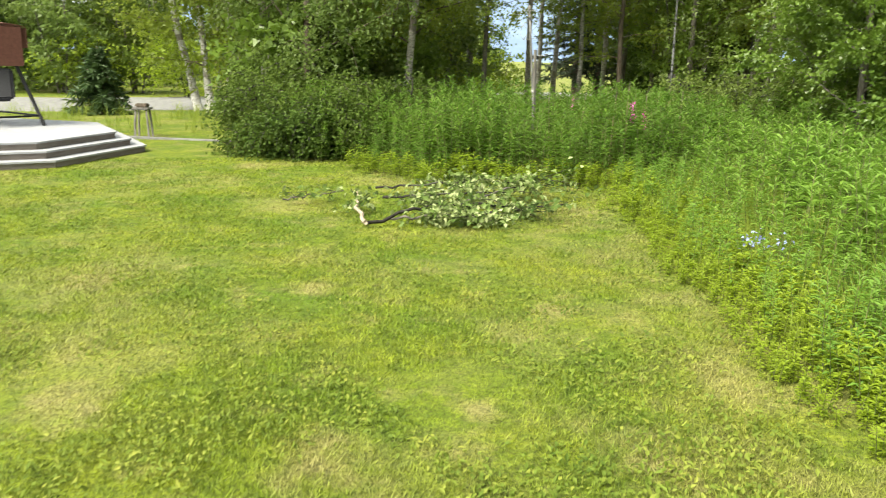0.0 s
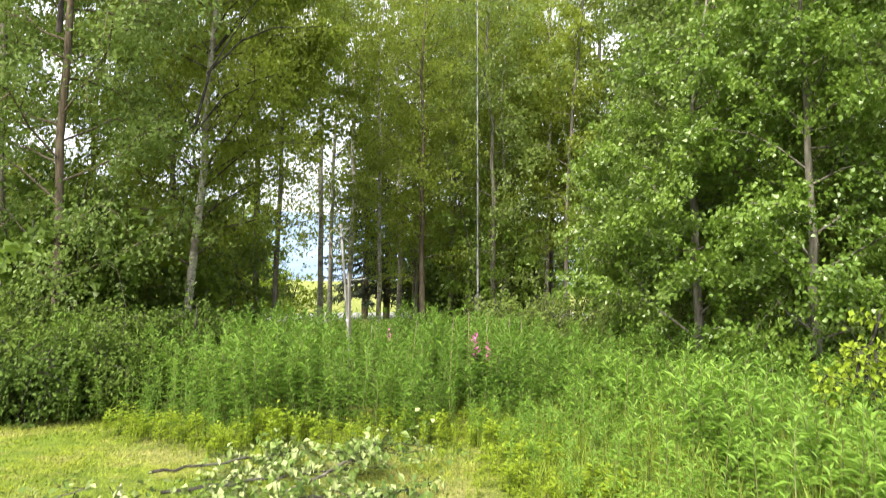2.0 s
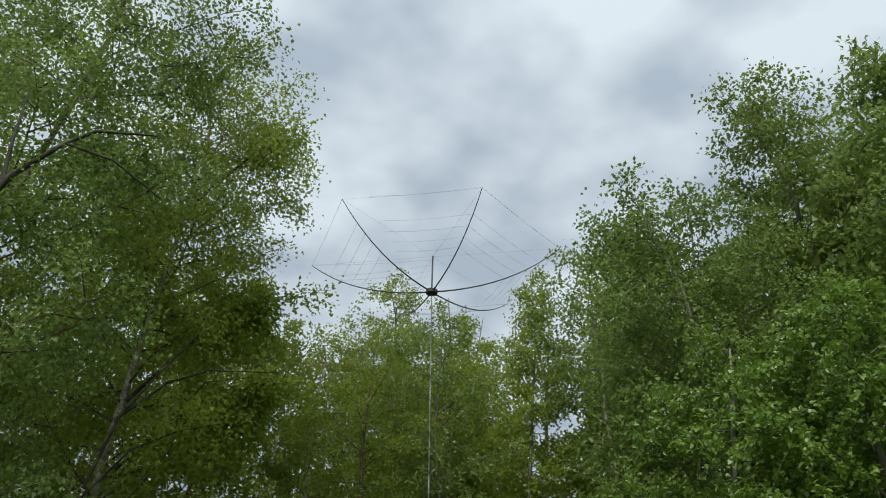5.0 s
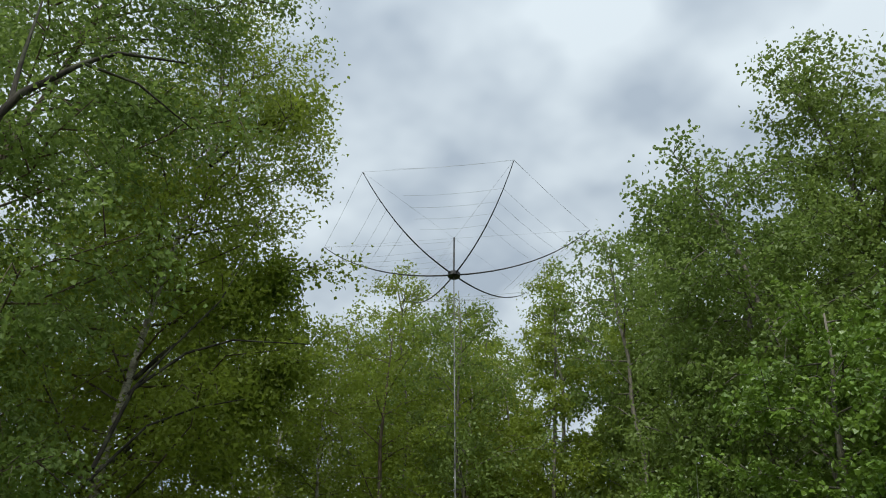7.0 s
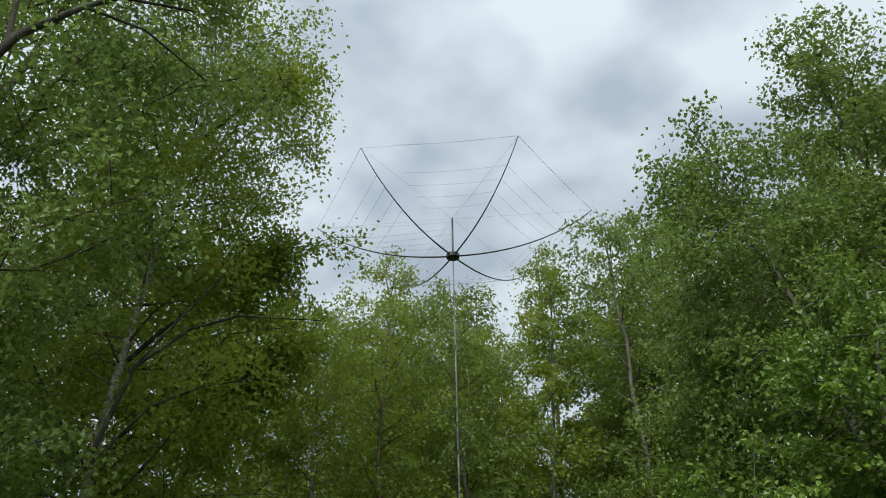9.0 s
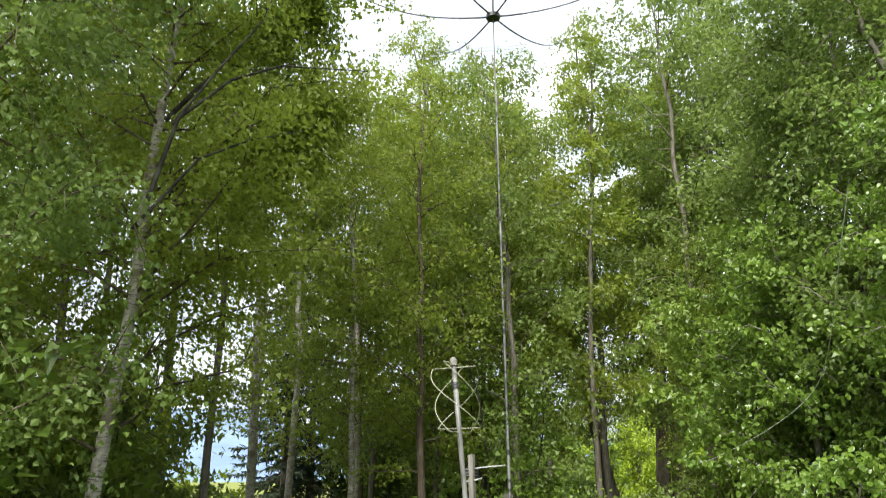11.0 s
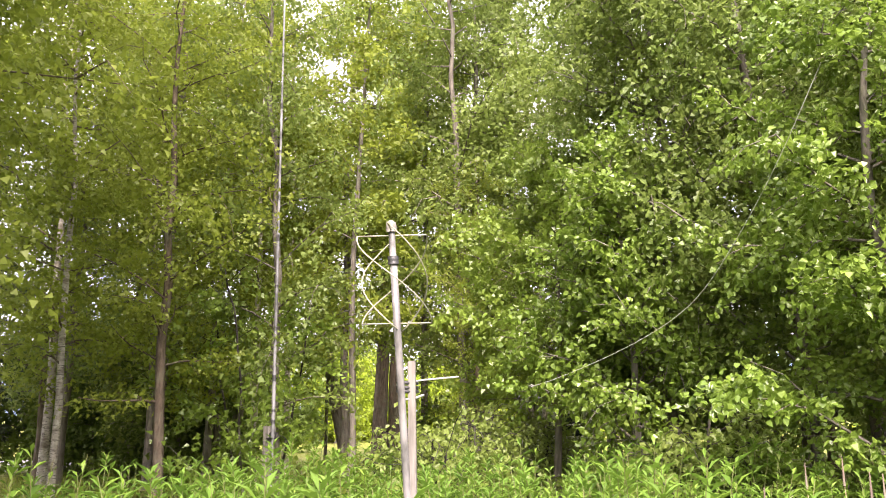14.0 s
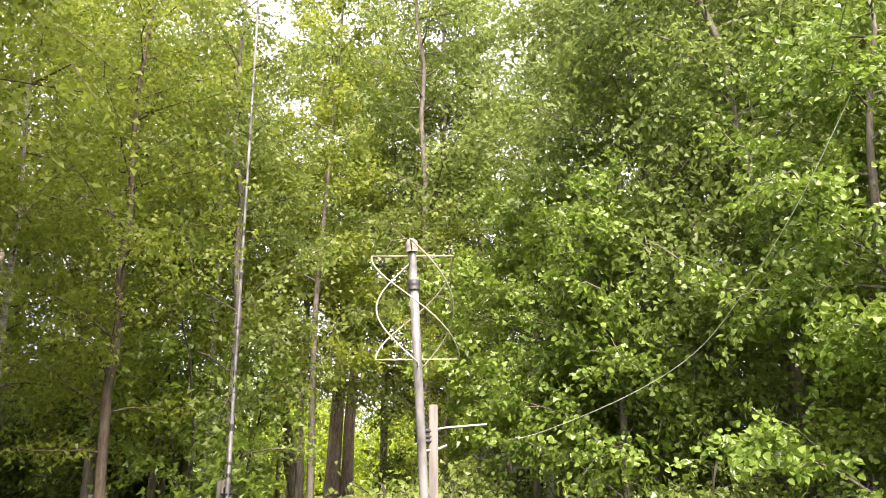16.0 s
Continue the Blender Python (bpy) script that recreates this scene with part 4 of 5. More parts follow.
# ---- weeds, tall grass and lawn blades ----
def weed_template(rng, n, h, leaf, width):
    """A fireweed: an upright stem with lance leaves spiralling up, small and upright at the tip."""
    s = np.sort(rng.uniform(0.12, 1.0, n))
    az = np.arange(n) * 2.4 + rng.normal(size=n) * 0.3
    bend = rng.normal(size=2) * 0.06
    at = np.stack([bend[0] * s * s * h, bend[1] * s * s * h, s * h], 1)
    L = leaf * np.where(s < 0.8, 0.7 + 0.4 * s, 1.02 - 2.4 * (s - 0.8)) * rng.uniform(0.8, 1.15, n)
    tilt = np.where(s < 0.8, 0.15 + 0.4 * s, 0.5 + 3.5 * (s - 0.8)) + rng.normal(size=n) * 0.18
    out = np.stack([np.cos(az), np.sin(az), tilt], 1)
    out = unit(out)
    side = np.stack([-np.sin(az), np.cos(az), np.zeros(n)], 1)
    nrm = np.cross(side, out)
    W = (width * rng.uniform(0.8, 1.2, n) * (L / leaf))[:, None]
    L = L[:, None]
    mid = at + out * L * 0.45 - nrm * L * 0.03
    tip = at + out * L + [0, 0, -1] * L * 0.22
    v = np.stack([at, mid + side * W / 2, tip, mid - side * W / 2], 1).reshape(-1, 3)
    f = np.arange(n * 4).reshape(-1, 4)
    sv, sf = tube_arrays(np.stack([[0, 0, 0], [bend[0] * 0.25 * h, bend[1] * 0.25 * h, h * 0.5], [bend[0] * h, bend[1] * h, h]]), [0.006, 0.005, 0.002], 3)
    return joined([(v, f), (sv, sf)]), np.r_[np.zeros(len(f), int), np.ones(len(sf), int)]


def spread_stuff(name, templates, rng, xy, size, mats, label, category):
    """Many plants from a few templates, each turned and scaled, as one object."""
    V, F, S, at = [], [], [], 0
    kind = rng.integers(0, len(templates), len(xy))
    for k, ((v, f), slots) in enumerate(templates):
        p, sz = xy[kind == k], size[kind == k]
        n = len(p)
        if not n:
            continue
        a = rng.uniform(0, 6.28, n)
        c, s = np.cos(a)[:, None], np.sin(a)[:, None]
        tx, ty = rng.normal(size=(2, n, 1)) * 0.10
        x = (c * v[None, :, 0] - s * v[None, :, 1]) * sz[:, None]
        y = (s * v[None, :, 0] + c * v[None, :, 1]) * sz[:, None]
        z = v[None, :, 2] * sz[:, None]
        V.append(np.stack([x + tx * z + p[:, :1], y + ty * z + p[:, 1:], z + ground_z(p[:, 0], p[:, 1])[:, None]], -1).reshape(-1, 3))
        F.append((f[None] + (np.arange(n) * len(v))[:, None, None] + at).reshape(-1, f.shape[1]))
        S.append(np.tile(slots, n))
        at += n * len(v)
    me = sheet(name, np.concatenate(V), np.concatenate(F), mats, False, np.concatenate(S))
    return tagged(new(name, me), label, category, kind="stuff")


def weed_front(x):
    """The near edge of the fireweed along the lawn."""
    return np.interp(x, [-4.5, -2.2, -1.0, -0.3, 1.0, 2.2, 3.0], [14.5, 12.9, 11.9, 11.3, 11.1, 11.1, 10.6]) + 0.12 * np.sin(3 * x)


def weed_side(y):
    """The lawn's edge along the weeds on its other side."""
    return np.interp(y, [0, 3, 6, 8.2, 9.5, 10.5, 11.5], [1.85, 1.92, 1.98, 2.15, 2.2, 2.3, 2.4]) + 0.08 * np.sin(2.7 * y)


def uniform_xy(rng, n, x0, x1, y0, y1, keep):
    p = np.stack([rng.uniform(x0, x1, n), rng.uniform(y0, y1, n)], 1)
    return p[keep(p[:, 0], p[:, 1])]


def lumpy(x, y):
    """Slow, uneven swells for the height of the weeds, about 0.8 to 1.15."""
    return 0.98 + 0.09 * np.sin(2.1 * x + 1.3 * np.sin(1.1 * y)) + 0.08 * np.sin(3.3 * y + 2.0 * np.sin(0.9 * x)) + 0.05 * np.sin(6.1 * x + 5.0 * y)


plant_rng = np.random.default_rng(8)
FIREWEED = [weed_template(plant_rng, 44, 1.17, 0.185, 0.044) for _ in range(6)]
xy = uniform_xy(plant_rng, 3500, -3.0, 9.5, 10.6, 19.0, lambda x, y: (y > weed_front(x) + 0.25 * np.sin(4.3 * x) * np.sin(2.1 * x + 1)) & ((y < 16.5) | (x < 6)))
rise = np.clip((xy[:, 1] - weed_front(xy[:, 0])) / 0.6, 0, 1)
spread_stuff("fireweed", FIREWEED, plant_rng, xy, plant_rng.uniform(0.62, 1.08, len(xy)) * (0.6 + 0.4 * rise) * lumpy(xy[:, 0], xy[:, 1]) * np.where(np.hypot(xy[:, 0] + 1.25, xy[:, 1] - 12.0) < 1.0, 0.7, 1.0), [LEAF_FIREWEED, STEM], "thick stand of bright green fireweed not yet in flower", "weeds")

BROAD = [weed_template(plant_rng, 32, 0.85, 0.145, 0.038) for _ in range(5)]
xy = uniform_xy(plant_rng, 3600, 1.8, 10.0, 1.0, 11.8, lambda x, y: (x > weed_side(y) + 0.1) & (y < weed_front(np.minimum(x, 3)) + 0.8))
rise = np.clip((xy[:, 0] - weed_side(xy[:, 1])) / 1.8, 0.0, 1)
spread_stuff("weed", BROAD, plant_rng, xy, plant_rng.uniform(0.7, 1.15, len(xy)) * (0.45 + 0.65 * rise) * lumpy(xy[:, 0], xy[:, 1]), [LEAF_WEED, STEM], "tangle of tall green weeds beside the lawn", "weeds")


def tuft_template(rng, n, h, width):
    """A tuft of long arching grass blades, two quads each."""
    a = rng.uniform(0, 6.28, n)
    o = rng.normal(size=(n, 2)) * 0.035
    L = h * rng.uniform(0.5, 1.0, n)
    lean = rng.uniform(0.1, 0.55, n)
    d = np.stack([np.cos(a), np.sin(a)], 1)
    s = np.stack([-np.sin(a), np.cos(a), np.zeros(n)], 1) * width / 2
    p0 = np.c_[o, np.zeros(n)]
    p1 = np.c_[o + d * (lean * L * 0.35)[:, None], L * 0.6]
    p2 = np.c_[o + d * (lean * L)[:, None], L * 0.95]
    v = np.stack([p0 - s, p0 + s, p1 - s * 0.8, p1 + s * 0.8, p2 - s * 0.12, p2 + s * 0.12], 1).reshape(-1, 3)
    i = np.arange(n)[:, None] * 6
    f = np.concatenate([i + [0, 1, 3, 2], i + [2, 3, 5, 4]])
    return (v, f), np.zeros(len(f), int)


TUFTS = [tuft_template(plant_rng, 13, 0.55, 0.008) for _ in range(5)]
xy = uniform_xy(plant_rng, 2800, 1.6, 9.0, 1.0, 11.8, lambda x, y: (x > weed_side(y) + 0.15) & (y < weed_front(np.minimum(x, 3)) + 0.5))
rise = np.clip((xy[:, 0] - weed_side(xy[:, 1])) / 1.8, 0.0, 1)
spread_stuff("tall_grass", TUFTS, plant_rng, xy, plant_rng.uniform(0.6, 1.1, len(xy)) * (0.55 + 0.9 * rise), [LEAF_GRASS], "long seeding grass among the weeds", "grass")
xy = uniform_xy(plant_rng, 1900, -16.0, 18.0, 13.0, 34.0, lambda x, y: ((x < -4.2) & (y > 16.2) & (y < 0.6 * x + 27)) | ((x > -3) & (y > 17) & (y < 0.7 * x + 33)))
spread_stuff("tall_grass", TUFTS, plant_rng, xy, plant_rng.uniform(0.6, 1.15, len(xy)), [LEAF_GRASS], "long pale grass under the trees", "grass")

LOW = [weed_template(plant_rng, 26, 0.42, 0.11, 0.045) for _ in range(4)]
xy = uniform_xy(plant_rng, 3600, -1.6, 3.2, 6.0, 12.4, lambda x, y: (y < weed_front(x) + 0.3) & (x < weed_side(y) + 0.7))
into = np.maximum(xy[:, 1] - (weed_front(xy[:, 0]) - 0.9), xy[:, 0] - (weed_side(xy[:, 1]) - 0.55 * np.clip((xy[:, 1] - 6) / 2.5, 0, 1)))
into = np.clip(into / 0.8, 0, 1) * (0.6 + 0.5 * np.sin(2.9 * xy[:, 0] + 3.1 * xy[:, 1]) ** 2)
keep = plant_rng.uniform(size=len(xy)) < into * 0.8
xy, into = xy[keep], into[keep]
spread_stuff("undergrowth", LOW, plant_rng, xy, plant_rng.uniform(0.4, 0.9, len(xy)) * (0.35 + 0.75 * into), [LEAF_FERN, STEM], "low yellow-green leafy plants at the weeds' edge", "weeds")

xy = uniform_xy(plant_rng, 2600, 1.5, 2.9, 1.2, 8.5, lambda x, y: (x > weed_side(y) - 0.12) & (x < weed_side(y) + 0.55))
spread_stuff("undergrowth", LOW, plant_rng, xy, plant_rng.uniform(0.35, 0.95, len(xy)) * (0.45 + 0.7 * np.clip(xy[:, 0] - weed_side(xy[:, 1]), 0, 1)), [LEAF_FERN, STEM], "low bright leafy plants along the lawn's edge", "weeds")


def lawn_blades():
    rng = np.random.default_rng(3)
    n = 250000
    # thickest where the walk begins, thinning with distance
    d = 1.6 + 12.0 * rng.uniform(0, 1, n) ** 1.5
    a = rng.uniform(-0.72, 0.62, n)
    x, y = d * np.sin(a), d * np.cos(a)
    keep = (x < weed_side(y) + 0.3) & (y < weed_front(x) + 0.4)
    x, y, d = x[keep], y[keep], d[keep]
    n = len(x)
    az, h = rng.uniform(0, 6.28, n), rng.uniform(0.012, 0.034, n)
    w = 0.0021 * (0.6 + 0.28 * d)
    lean = rng.normal(size=(2, n)) * 0.7 * h
    z = ground_z(x, y)
    v = np.stack([np.stack([x - np.cos(az) * w, y - np.sin(az) * w, z], 1), np.stack([x + np.cos(az) * w, y + np.sin(az) * w, z], 1), np.stack([x + lean[0], y + lean[1], z + h], 1)], 1)
    tagged(new("lawn_grass", sheet("lawn_grass", v.reshape(-1, 3), np.arange(n * 3).reshape(-1, 3), BLADE)), "short mown grass blades with clover", "grass", kind="stuff")
    m = 60000
    d = 1.8 + 9.0 * rng.uniform(0, 1, m) ** 1.4
    a = rng.uniform(-0.72, 0.55, m)
    p = np.stack([d * np.sin(a), d * np.cos(a)], 1)
    thick = np.sin(p[:, 0] * 3.1 + 2 * np.sin(p[:, 1] * 1.3)) + np.sin(p[:, 1] * 4.7 + 2 * np.sin(p[:, 0] * 2.3)) + 0.7 * np.sin(p[:, 0] * 11 + 7 * p[:, 1]) + rng.normal(size=m) * 0.6
    p = p[(p[:, 0] < weed_side(p[:, 1])) & (p[:, 1] < weed_front(p[:, 0])) & (thick > 0.25)]
    at = np.c_[p, ground_z(p[:, 0], p[:, 1]) + rng.uniform(0.02, 0.045, len(p))]
    v, f = leaves(rng, at, rng.uniform(0.016, 0.042, len(at)), 0.019, 1.5)
    tagged(new("clover", sheet("clover", v, f, LEAF_CLOVER)), "clover and small leaves in the lawn", "clover", kind="stuff")


lawn_blades()


# ---- cut branches lying on the lawn ----
def cut_branch(points, radius, n, seed, spread, label, bark=GREY_BARK):
    rng = np.random.default_rng(seed)
    p = np.array(points, float)
    base = p[0].copy()
    base[2] = float(ground_z(base[0], base[1]))
    root = thing("cut_branch", *base, label, "branch", "cut branches in a heap on the lawn")
    q = p - base
    s, t = np.linspace(0, 1, len(q)), np.linspace(0, 1, 14)
    line = np.stack([np.interp(t, s, q[:, c]) for c in range(3)], 1)
    line[1:-1] += rng.normal(size=(12, 3)) * 0.012
    rad = radius * (1 - 0.75 * t) + 0.003
    tube("stem", line, rad, bark, root, 7)
    twigs, spots = [], []
    for k in range(min(22, max(6, n // 8))):
        u = rng.uniform(0.25, 1)
        o = np.array([np.interp(u, t, line[:, c]) for c in range(3)])
        e = o + np.array([rng.normal() * spread, rng.normal() * spread, rng.uniform(-0.08, 0.12)])
        e[2] = max(e[2], 0.03)
        twigs.append(tube_arrays(np.stack([o, (o + e) / 2 + rng.normal(size=3) * 0.03, e]), [0.005, 0.004, 0.002], 4))
        spots.append((o, e))
    v, f = joined(twigs)
    tagged(hung(new("twig", sheet("twig", v, f, DARK_BARK, True)), root), kind="stuff")
    n = int(n * 1.7)
    k = rng.integers(0, len(spots), n)
    a, b = np.array([q0 for q0, _ in spots])[k], np.array([q1 for _, q1 in spots])[k]
    at = a + (b - a) * rng.uniform(0.2, 1.1, n)[:, None] + rng.normal(size=(n, 3)) * [0.07, 0.07, 0.04]
    at[:, 2] = np.maximum(at[:, 2], 0.02)
    v, f = leaves(rng, at, 0.078, 0.06, 1.5)
    v[:, 2] = np.maximum(v[:, 2], 0.008)
    tagged(hung(new("foliage", sheet("foliage", v, f, LEAF_CUT)), root, "wilting leaves turned pale side up"), kind="stuff")
    return root


cut_branch([(-0.80, 7.72, 0.0), (-0.98, 8.5, 0.04), (-1.06, 9.3, 0.06)], 0.021, 40, 301, 0.14, "peeled pale cut branch lying on the lawn", PALE_WOOD)
cut_branch([(-0.78, 7.72, 0.0), (-0.3, 8.1, 0.07), (0.2, 8.4, 0.10), (0.6, 8.5, 0.08), (0.95, 8.45, 0.02)], 0.017, 230, 302, 0.26, "dark forked cut branch with pale wilting leaves", DARK_BARK)
cut_branch([(-0.6, 7.95, 0.0), (0.0, 8.0, 0.03), (0.6, 8.0, 0.05)], 0.013, 320, 303, 0.18, "leafy cut branch with pale wilting leaves")
cut_branch([(-0.75, 9.2, 0.0), (0.0, 9.2, 0.06), (0.75, 9.3, 0.10)], 0.014, 190, 304, 0.3, "leafy cut branch lying in the heap", DARK_BARK)
cut_branch([(-0.9, 9.9, 0.0), (-0.2, 9.9, 0.06), (0.4, 10.0, 0.12)], 0.013, 170, 305, 0.28, "leafy cut branch lying in the heap", DARK_BARK)
cut_branch([(0.2, 8.9, 0.02), (0.8, 9.4, 0.12), (1.2, 9.9, 0.18)], 0.014, 230, 306, 0.28, "leafy cut branch lying in the heap")
cut_branch([(0.1, 8.3, 0.0), (0.8, 8.5, 0.03), (1.4, 8.9, 0.03)], 0.014, 90, 307, 0.18, "thin cut branch trailing over the lawn", DARK_BARK)
cut_branch([(-1.9, 8.9, 0.0), (-1.6, 9.05, 0.03), (-1.25, 9.4, 0.04)], 0.008, 26, 308, 0.12, "small broken twig lying on the lawn")


# ---- hexagonal wire beam antenna on its tall mast ----
def beam_antenna():
    bx, by = 6.12, 21.52
    root = thing("beam_antenna", bx, by, float(ground_z(bx, by)), "hexagonal wire beam antenna on a tall grey mast", "antenna")
    top = np.array([-0.32, -0.36, 11.20])
    cut = np.linspace(0, 1, 6)
    for k in range(5):
        a, b = top * cut[k], top * min(1, cut[k + 1] + 0.01)
        tube("mast_section", [a, (a + b) / 2, b], 0.030 - 0.0045 * k, ALUMINIUM, root, 10)
        if k:
            tube("mast_clamp", [a - [0, 0, 0.05], a + [0, 0, 0.05]], 0.036 - 0.004 * k, BLACK_TAPE, root, 10)
    bm = bmesh.new()
    box(bm, -0.085, -0.07, 1.30, 0.085, 0.07, 1.325, 0.006)
    box(bm, -0.05, -0.045, 1.325, 0.05, 0.045, 1.41, 0.012)
    part("base_bracket", bm, BLACK_METAL, root, "black base fitting")
    a = np.linspace(0, math.pi, 12)
    tube("feed_cable", np.stack([0.12 - 0.11 * np.cos(a), -0.05 - 0.02 * a, 1.33 + 0.09 * np.sin(a) - 0.05 * a], 1), 0.007, BLACK_TAPE, root, 6)
    for u, w in ((0.14, 0.03), (0.155, 0.02), (0.27, 0.035), (0.33, 0.02), (0.46, 0.035), (0.53, 0.02), (0.68, 0.03)):
        c = top * u
        tube("mast_joint", [c - [0, 0, w], c, c + [0, 0, w]], 0.037 - 0.02 * u, BLACK_TAPE, root, 10)
    bm = bmesh.new()
    box(bm, -0.05, 0.05, 0.0, 0.09, 0.19, 1.5, 0.006)
    part("base_post", bm, GREY_WOOD, root, "weathered timber post")
    v, f = tube_arrays([top - [0, 0, 0.05], top - [0, 0, 0.045], top + [0, 0, 0.045], top + [0, 0, 0.05]], [0.10, 0.15, 0.15, 0.10], 12)
    hung(new("hub", sheet("hub", v, f, DARK_ROD)), root, "black hub plate")
    tube("centre_post", [top, top + [0, 0, 0.5], top + [0, 0, 1.06]], 0.022, DARK_ROD, root, 8)
    tips = []
    for k in range(6):
        a = radians(27 + 60 * k)
        d = np.array([math.cos(a), math.sin(a), 0])
        s = np.linspace(0, 1, 12)
        pts = top + d * (3.25 * (s * 1.06 - 0.06 * s ** 3))[:, None] + np.array([0, 0, 1.0]) * (1.02 * s ** 2.3)[:, None]
        tube("spreader", pts, 0.021 - 0.012 * s, DARK_ROD, root, 6)
        tips.append(pts)
    # the wire elements: for each band a driven W through the middle and a reflector round the back
    for band, q in enumerate((11, 9, 8, 7, 6)):
        p = [tips[k][q] + [0, 0, 0.015] for k in range(6)]
        mid = top + [0, 0, 0.95 - 0.17 * band]
        for leg, ends in (("driver_wire", (p[0], p[1], mid, p[2], p[3])), ("reflector_wire", (p[0] * 0.8 + p[5] * 0.2, p[5], p[4], p[3] * 0.8 + p[4] * 0.2))):
            line = []
            for a, b in zip(ends[:-1], ends[1:]):
                line += [a + (b - a) * u - [0, 0, 0.05 * math.sin(math.pi * u)] for u in (0, 0.33, 0.66)]
            tube(leg, line + [ends[-1]], 0.0028, WIRE, root, 4)
    for k in range(6):
        a, b = tips[k][11], tips[(k + 1) % 6][11]
        tube("support_cord", [a, (a + b) / 2 - [0, 0, 0.03], b], 0.0022, WIRE, root, 4)
        tube("stay_cord", [a, (a + top + [0, 0, 1.04]) / 2, top + [0, 0, 1.04]], 0.0022, WIRE, root, 4)


beam_antenna()


# ---- small helical antenna on a pipe tied to a stake ----
def helical_antenna():
    x0, y0 = 1.56, 14.32
    root = thing("helical_antenna", x0, y0, float(ground_z(x0, y0)), "twisted loop antenna on a weathered plastic pipe", "antenna")
    z0 = -float(ground_z(x0, y0))
    foot, head = np.array([0.03, 0.0, 0.75 + z0]), np.array([-0.145, -0.02, 2.585 + z0])
    at = lambda z: foot + (head - foot) * ((z + z0 - foot[2]) / (head[2] - foot[2]))
    split_z = 2.40
    tube("lower_pipe", [at(0.75), at(1.3), at(1.9), at(split_z)], 0.0205, WHITE_PIPE, root, 12)
    tube("upper_pipe", [at(split_z + 0.004), at(2.48), at(2.57)], 0.0185, WHITE_PIPE, root, 12)
    v, f = tube_arrays([at(2.55), at(2.57), at(2.60), at(2.615)], [0.027, 0.031, 0.027, 0.008], 12)
    hung(new("pipe_cap", sheet("pipe_cap", v, f, GREY_WOOD, True)), root, "rounded grey cap")
    for z, r, w in ((2.395, 0.030, 0.022), (0.86, 0.036, 0.035)):
        tube("tape_band", [at(z - w), at(z), at(z + w)], r, BLACK_TAPE, root, 12)
    tube("ring_marking", [at(1.12), at(1.135), at(1.15)], 0.0285, PALE_ROD, root, 12)
    top_z, low_z, r = 2.53, 2.055, 0.19
    start = radians(127)
    for k, (rk, dz) in enumerate(((r, 0.0), (r * 0.93, 0.03))):
        a0 = start + k * math.pi / 2
        zt, zl = top_z + dz, low_z - dz
        for end in (0, math.pi):
            a = a0 + end
            s = np.linspace(0, 1, 18)
            ang = a + math.pi * s
            centre = np.array([at(zt + (zl - zt) * u) for u in s])
            pts = centre + np.stack([np.cos(ang) * rk, np.sin(ang) * rk, np.zeros(18)], 1)
            tube("helix", pts, 0.0037, CREAM_TUBE, root, 6)
            for z, aa in ((zt, a), (zl, a + math.pi)):
                c = at(z)
                tube("radial_arm", [c, c + [math.cos(aa) * rk * 0.5, math.sin(aa) * rk * 0.5, 0], c + [math.cos(aa) * rk, math.sin(aa) * rk, 0]], 0.0038, CREAM_TUBE, root, 6)
    # the stake that carries it, with a clamp and a short rod
    stake = thing("wooden_stake", x0 + 0.055, y0 + 0.01, float(ground_z(x0, y0)), "weathered wooden stake tied to the pipe", "stake")
    bm = bmesh.new()
    box(bm, -0.025, -0.02, -0.15, 0.025, 0.02, 1.86 + z0, 0.003)
    post = part("post", bm, GREY_WOOD, stake)
    post.rotation_euler = (0.0, -0.035, radians(37))
    for z in (1.72, 1.70, 1.745):
        a = np.linspace(0, 2 * math.pi, 15)
        tube("binding", np.stack([np.cos(a) * 0.062 - 0.045, np.sin(a) * 0.042, np.full(15, z + z0) + 0.004 * np.sin(a)], 1), 0.011, BLACK_TAPE, stake, 6)
    tube("cross_rod", [(-0.10, 0.03, 1.735 + z0), (0.03, -0.05, 1.760 + z0), (0.17, -0.18, 1.775 + z0)], 0.0045, PALE_ROD, stake, 8, "short pale plastic rod")
    tube("lower_tie", [(-0.10, -0.03, 1.655 + z0), (-0.03, -0.05, 1.665 + z0), (0.03, -0.05, 1.68 + z0)], 0.006, PALE_ROD, stake, 6)


helical_antenna()


def slack_rope():
    ends = [(4.4, 12.75, 4.1), (4.72, 13.2, 3.54), (5.16, 13.67, 3.15), (5.85, 14.45, 2.58), (5.98, 15.3, 2.22), (6.15, 16.4, 1.92), (6.2, 16.7, 1.88)]
    root = thing("slack_rope", *ends[-1], "thin white rope hanging slack between trees", "rope")
    p = np.array(ends)
    s, t = np.linspace(0, 1, len(p)), np.linspace(0, 1, 40)
    line = np.stack([np.interp(t, s, p[:, c]) for c in range(3)], 1)
    for _ in range(10):
        line[1:-1] = (line[:-2] + 2 * line[1:-1] + line[2:]) / 4
    tube("rope", line - p[-1], 0.0036, ROPE, root, 5)
    v, f = tube_arrays(np.array([(-0.12, -0.1, 0.0), (-0.1, -0.09, 0.0), (0.06, 0.05, 0.0), (0.08, 0.06, 0.0)]), [0.010, 0.02, 0.02, 0.010], 8)
    hung(new("insulator", sheet("insulator", v, f, PALE_ROD, True)), root, "white insulator")


slack_rope()


